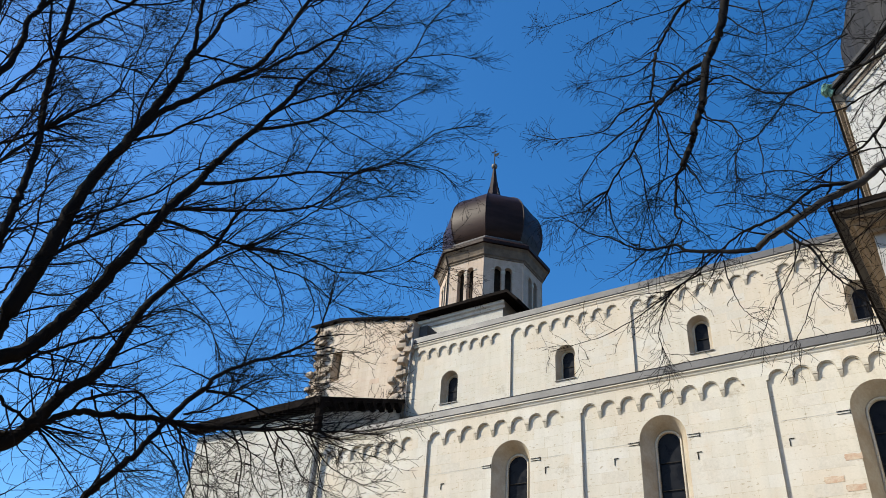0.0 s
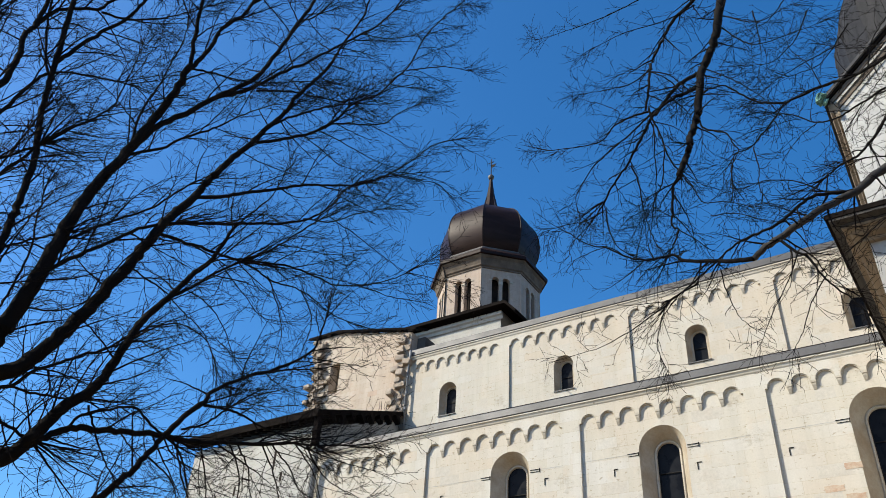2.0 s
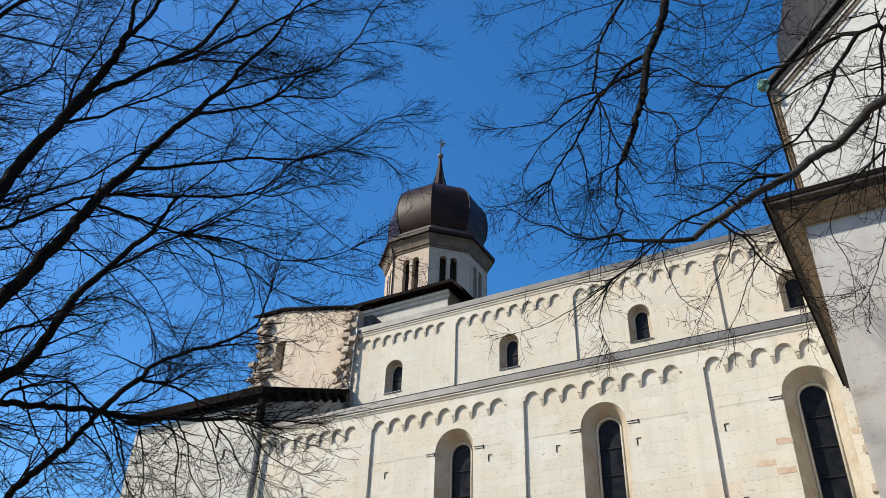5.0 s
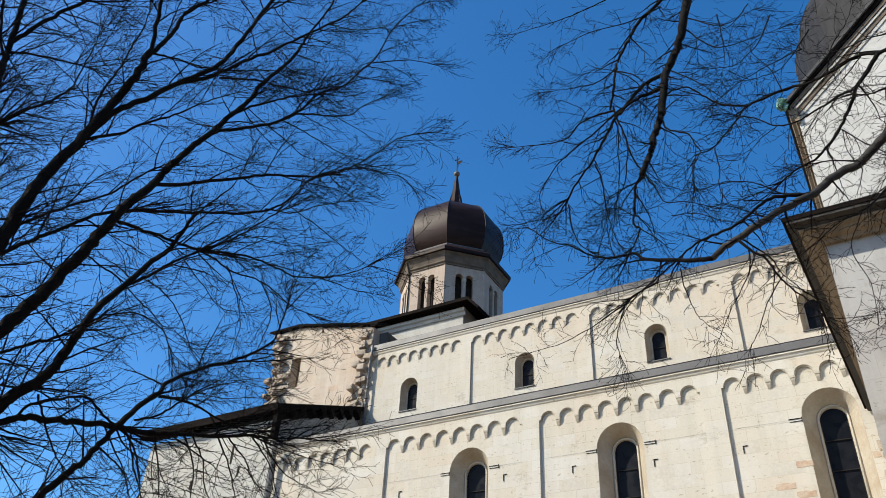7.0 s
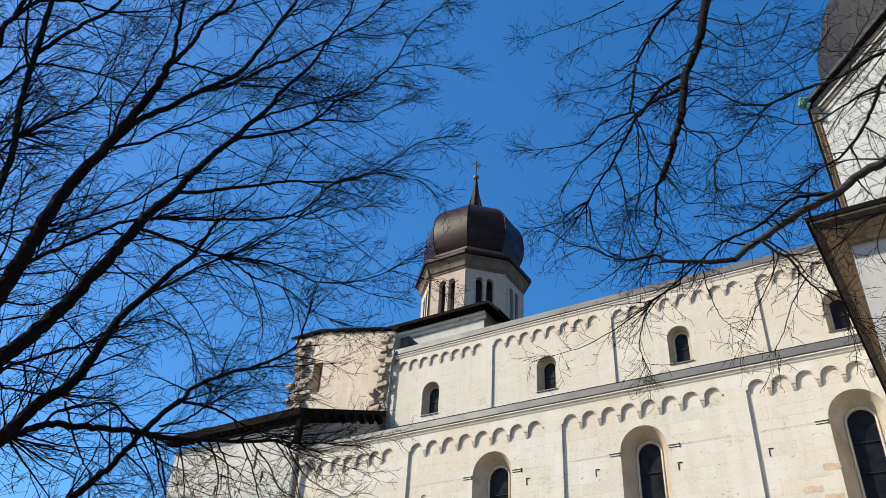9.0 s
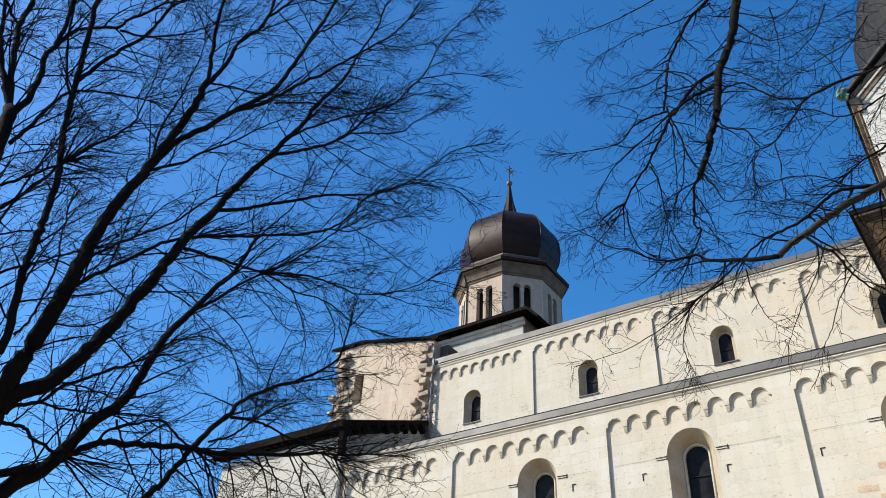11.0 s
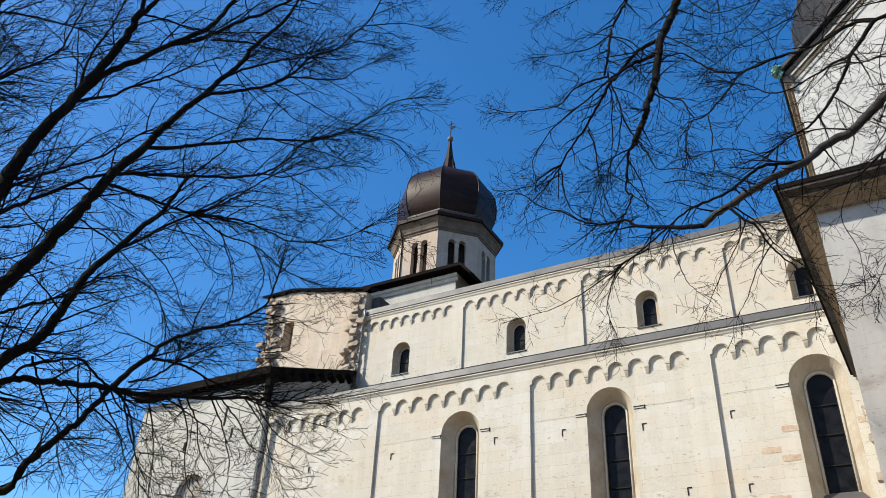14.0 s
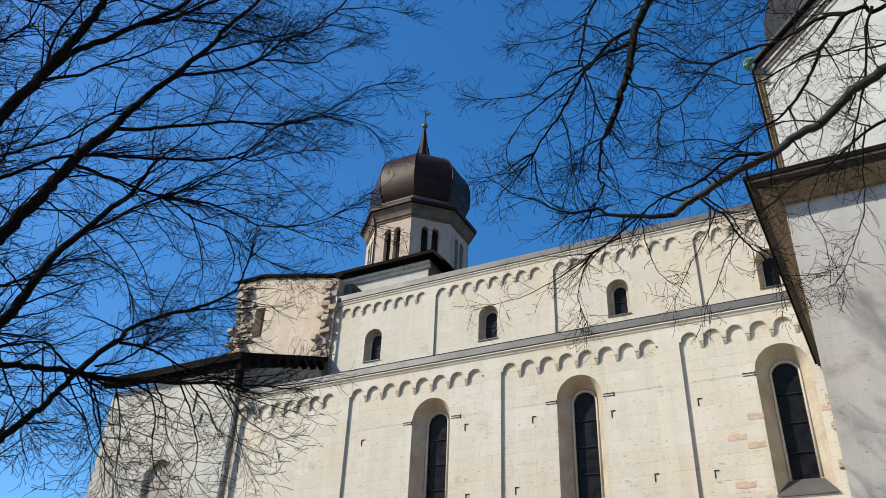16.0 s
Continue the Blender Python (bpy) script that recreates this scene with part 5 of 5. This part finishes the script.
right([(6.90, 8.00, 8.60), (5.20, 8.60, 9.60), (2.07, 9.39, 9.63), (1.55, 9.25, 9.33), (1.25, 9.30, 9.21), (1.04, 9.37, 9.16), (0.80, 9.47, 9.04), (0.56, 9.54, 8.89), (0.26, 9.51, 8.78), (-0.06, 9.41, 8.51), (-0.43, 9.23, 8.28), (-0.72, 9.10, 8.06), (-0.95, 9.06, 7.92), (-1.26, 9.08, 7.80), (-1.44, 9.13, 7.70)], 0.083, 0.040)
right([(-1.44, 9.13, 7.70), (-1.75, 9.25, 7.84), (-2.09, 9.41, 8.04), (-2.46, 9.58, 8.28), (-2.59, 9.64, 8.46), (-2.83, 9.73, 8.54), (-3.12, 9.80, 8.64), (-3.41, 9.84, 8.83), (-3.68, 9.84, 9.08), (-3.95, 9.79, 9.19), (-4.29, 9.66, 9.50)], 0.034, 0.007)
right([(0.14, 9.48, 8.67), (-0.13, 9.37, 8.49), (-0.40, 9.25, 8.47), (-0.61, 9.18, 8.44), (-0.84, 9.10, 8.24), (-1.08, 9.07, 8.08), (-1.39, 9.12, 8.05), (-1.64, 9.21, 8.05), (-2.01, 9.37, 7.93), (-2.40, 9.52, 7.79), (-2.72, 9.59, 7.68)], 0.029, 0.010)
right([(-1.07, 9.05, 7.82), (-0.93, 9.06, 7.60), (-0.81, 9.10, 7.50), (-0.72, 9.17, 7.26), (-0.63, 9.25, 7.11), (-0.47, 9.36, 6.93), (-0.33, 9.44, 6.69)], 0.021, 0.007)
right([(6.60, 8.10, 10.20), (4.60, 8.90, 12.20), (1.87, 9.15, 10.36), (1.41, 9.05, 10.26), (1.17, 9.08, 10.26), (0.98, 9.15, 10.39), (0.61, 9.34, 10.46), (0.29, 9.50, 10.53), (-0.10, 9.64, 10.67), (-0.52, 9.68, 10.66), (-0.65, 9.68, 10.65), (-1.00, 9.67, 10.85), (-1.23, 9.67, 11.15), (-1.46, 9.62, 11.40), (-1.80, 9.48, 11.24)], 0.035, 0.011)
right([(-0.62, 9.68, 10.67), (-0.84, 9.58, 10.30), (-1.07, 9.48, 9.96), (-1.25, 9.41, 9.76), (-1.41, 9.41, 9.76), (-1.51, 9.38, 9.61)], 0.015, 0.007)
right([(-1.18, 9.42, 9.77), (-1.16, 9.30, 9.25), (-1.19, 9.21, 8.89), (-1.11, 9.13, 8.50)], 0.010, 0.005)
right([(0.77, 9.26, 9.93), (0.51, 9.38, 9.97), (0.19, 9.48, 9.93), (-0.05, 9.51, 9.88), (-0.32, 9.53, 9.95), (-0.56, 9.60, 10.28), (-0.79, 9.62, 10.43)], 0.017, 0.007)
right([(-0.28, 9.53, 9.94), (-0.54, 9.48, 9.74), (-0.76, 9.37, 9.42)], 0.007, 0.004)
right([(1.17, 9.08, 10.26), (0.99, 9.15, 10.08), (0.80, 9.24, 9.93), (0.68, 9.31, 9.73), (0.48, 9.41, 9.48), (0.25, 9.45, 9.24), (0.04, 9.43, 9.06), (-0.19, 9.37, 8.94), (-0.44, 9.27, 8.71)], 0.035, 0.010)
right([(0.47, 9.42, 9.44), (0.63, 9.44, 9.19), (0.80, 9.49, 9.01)], 0.010, 0.007)
right([(1.69, 9.19, 9.63), (1.34, 9.14, 9.59), (1.10, 9.16, 9.66), (0.77, 9.27, 9.79)], 0.017, 0.007)
right([(1.51, 9.06, 10.22), (1.36, 9.08, 9.88), (1.26, 9.20, 9.42), (1.13, 9.37, 9.12), (0.91, 9.65, 8.64)], 0.024, 0.010)
right([(1.45, 9.50, 8.70), (1.10, 9.61, 8.65), (0.81, 9.70, 8.53), (0.57, 9.72, 8.34), (0.34, 9.66, 8.19), (0.11, 9.56, 8.06), (-0.20, 9.39, 7.72)], 0.023, 0.006)
right([(0.41, 9.69, 8.22), (0.17, 9.65, 7.69), (0.26, 9.68, 7.16), (0.23, 9.59, 6.71)], 0.007, 0.004)
right([(1.06, 9.60, 8.70), (0.92, 9.78, 8.27), (0.80, 9.85, 7.63), (0.55, 9.73, 7.03), (0.34, 9.58, 6.60)], 0.013, 0.004)
right([(0.60, 9.54, 8.90), (0.31, 9.48, 8.99), (0.03, 9.43, 9.01)], 0.013, 0.007)
right([(-0.37, 9.27, 8.46), (-0.71, 9.22, 8.77), (-1.07, 9.23, 8.95), (-1.35, 9.24, 8.96)], 0.010, 0.005)
right([(-3.18, 9.31, 11.08), (-3.06, 9.24, 11.26), (-3.29, 9.20, 11.50), (-3.70, 9.21, 11.87)], 0.008, 0.004)
right([(-2.01, 9.40, 11.30), (-2.26, 9.26, 11.70), (-2.68, 9.11, 11.96), (-2.97, 9.09, 11.94)], 0.011, 0.004)
right([(0.49, 9.51, 11.60), (0.28, 9.60, 11.42), (-0.03, 9.69, 11.17), (-0.37, 9.77, 11.22), (-0.54, 9.79, 11.26)], 0.011, 0.004)
right([(-0.75, 9.77, 12.97), (-0.76, 9.83, 12.41), (-0.80, 9.83, 11.95), (-0.89, 9.79, 11.56)], 0.012, 0.004)
right([(-2.40, 9.19, 11.90), (-2.80, 9.13, 11.68), (-3.20, 9.13, 11.76), (-3.63, 9.19, 11.94)], 0.012, 0.004)
right([(-2.53, 9.63, 9.12), (-2.86, 9.72, 9.46), (-3.27, 9.81, 9.49), (-3.53, 9.85, 9.26)], 0.009, 0.004)
right([(-2.46, 9.60, 8.84), (-2.15, 9.45, 8.41), (-2.00, 9.37, 8.05)], 0.009, 0.004)
right([(-1.93, 9.37, 8.75), (-1.59, 9.23, 8.58), (-1.21, 9.09, 8.22), (-0.93, 9.07, 8.06)], 0.008, 0.004)
right([(-2.24, 9.34, 7.68), (-2.68, 9.44, 7.59), (-2.84, 9.50, 7.38), (-2.97, 9.54, 7.04), (-2.94, 9.60, 6.80)], 0.013, 0.005)
right([(-2.69, 9.45, 7.56), (-3.20, 9.45, 7.31), (-3.58, 9.32, 7.07), (-4.03, 9.17, 6.93)], 0.010, 0.004)
right([(-1.08, 9.36, 8.06), (-0.81, 9.53, 7.80), (-0.68, 9.55, 7.47), (-0.48, 9.51, 7.13)], 0.013, 0.005)
right([(-0.68, 9.55, 7.47), (-0.93, 9.45, 7.06), (-1.10, 9.43, 6.69), (-1.24, 9.46, 6.50)], 0.009, 0.004)
right([(-0.92, 9.47, 7.89), (-1.13, 9.43, 7.45), (-1.42, 9.49, 7.05), (-1.64, 9.61, 6.75)], 0.009, 0.004)
right([(-1.90, 9.25, 7.75), (-1.90, 9.38, 7.47), (-1.84, 9.52, 7.18), (-1.73, 9.57, 7.00)], 0.009, 0.004)
right([(-1.31, 9.83, 12.97), (-0.89, 9.70, 12.15), (-0.37, 9.51, 11.84), (0.20, 9.22, 11.52)], 0.013, 0.004)
right([(-1.23, 9.84, 13.23), (-0.72, 9.71, 12.62), (-0.17, 9.47, 12.43)], 0.013, 0.004)
right([(0.03, 9.33, 12.01), (-0.23, 9.42, 11.61), (-0.62, 9.55, 11.44), (-1.04, 9.65, 11.64)], 0.012, 0.004)
right([(0.31, 9.17, 10.90), (-0.17, 9.37, 11.01), (-0.60, 9.50, 11.00), (-1.05, 9.48, 10.74)], 0.011, 0.004)
right([(-0.23, 9.51, 12.65), (-0.56, 9.63, 12.44), (-1.02, 9.77, 12.58)], 0.010, 0.004)
right([(-1.65, 9.82, 13.78), (-2.25, 9.65, 13.50), (-2.89, 9.36, 13.27), (-3.49, 9.20, 12.99)], 0.013, 0.004)
right([(-2.55, 9.49, 14.15), (-3.14, 9.24, 13.76), (-3.86, 9.08, 13.63), (-4.45, 9.11, 13.78)], 0.011, 0.004)
right([(-1.77, 9.68, 12.08), (-1.32, 9.63, 11.51), (-0.96, 9.50, 10.83), (-0.72, 9.44, 10.24)], 0.012, 0.004)
right([(1.50, 9.06, 10.51), (1.10, 9.12, 10.62), (0.74, 9.29, 10.75), (0.39, 9.51, 11.09), (0.04, 9.71, 11.60)], 0.011, 0.004)
right([(1.58, 9.07, 10.53), (1.29, 9.07, 10.02), (1.09, 9.17, 9.63), (1.05, 9.30, 9.30)], 0.011, 0.004)
right([(0.53, 9.38, 10.50), (0.70, 9.33, 10.93), (0.95, 9.25, 11.19), (1.14, 9.25, 11.58)], 0.011, 0.004)
right([(-0.10, 9.64, 10.67), (-0.18, 9.75, 11.30), (-0.37, 9.83, 11.86), (-0.38, 9.83, 12.35)], 0.009, 0.004)
right([(0.97, 9.16, 10.37), (0.62, 9.32, 10.15), (0.35, 9.43, 9.93), (0.13, 9.46, 9.62)], 0.009, 0.004)

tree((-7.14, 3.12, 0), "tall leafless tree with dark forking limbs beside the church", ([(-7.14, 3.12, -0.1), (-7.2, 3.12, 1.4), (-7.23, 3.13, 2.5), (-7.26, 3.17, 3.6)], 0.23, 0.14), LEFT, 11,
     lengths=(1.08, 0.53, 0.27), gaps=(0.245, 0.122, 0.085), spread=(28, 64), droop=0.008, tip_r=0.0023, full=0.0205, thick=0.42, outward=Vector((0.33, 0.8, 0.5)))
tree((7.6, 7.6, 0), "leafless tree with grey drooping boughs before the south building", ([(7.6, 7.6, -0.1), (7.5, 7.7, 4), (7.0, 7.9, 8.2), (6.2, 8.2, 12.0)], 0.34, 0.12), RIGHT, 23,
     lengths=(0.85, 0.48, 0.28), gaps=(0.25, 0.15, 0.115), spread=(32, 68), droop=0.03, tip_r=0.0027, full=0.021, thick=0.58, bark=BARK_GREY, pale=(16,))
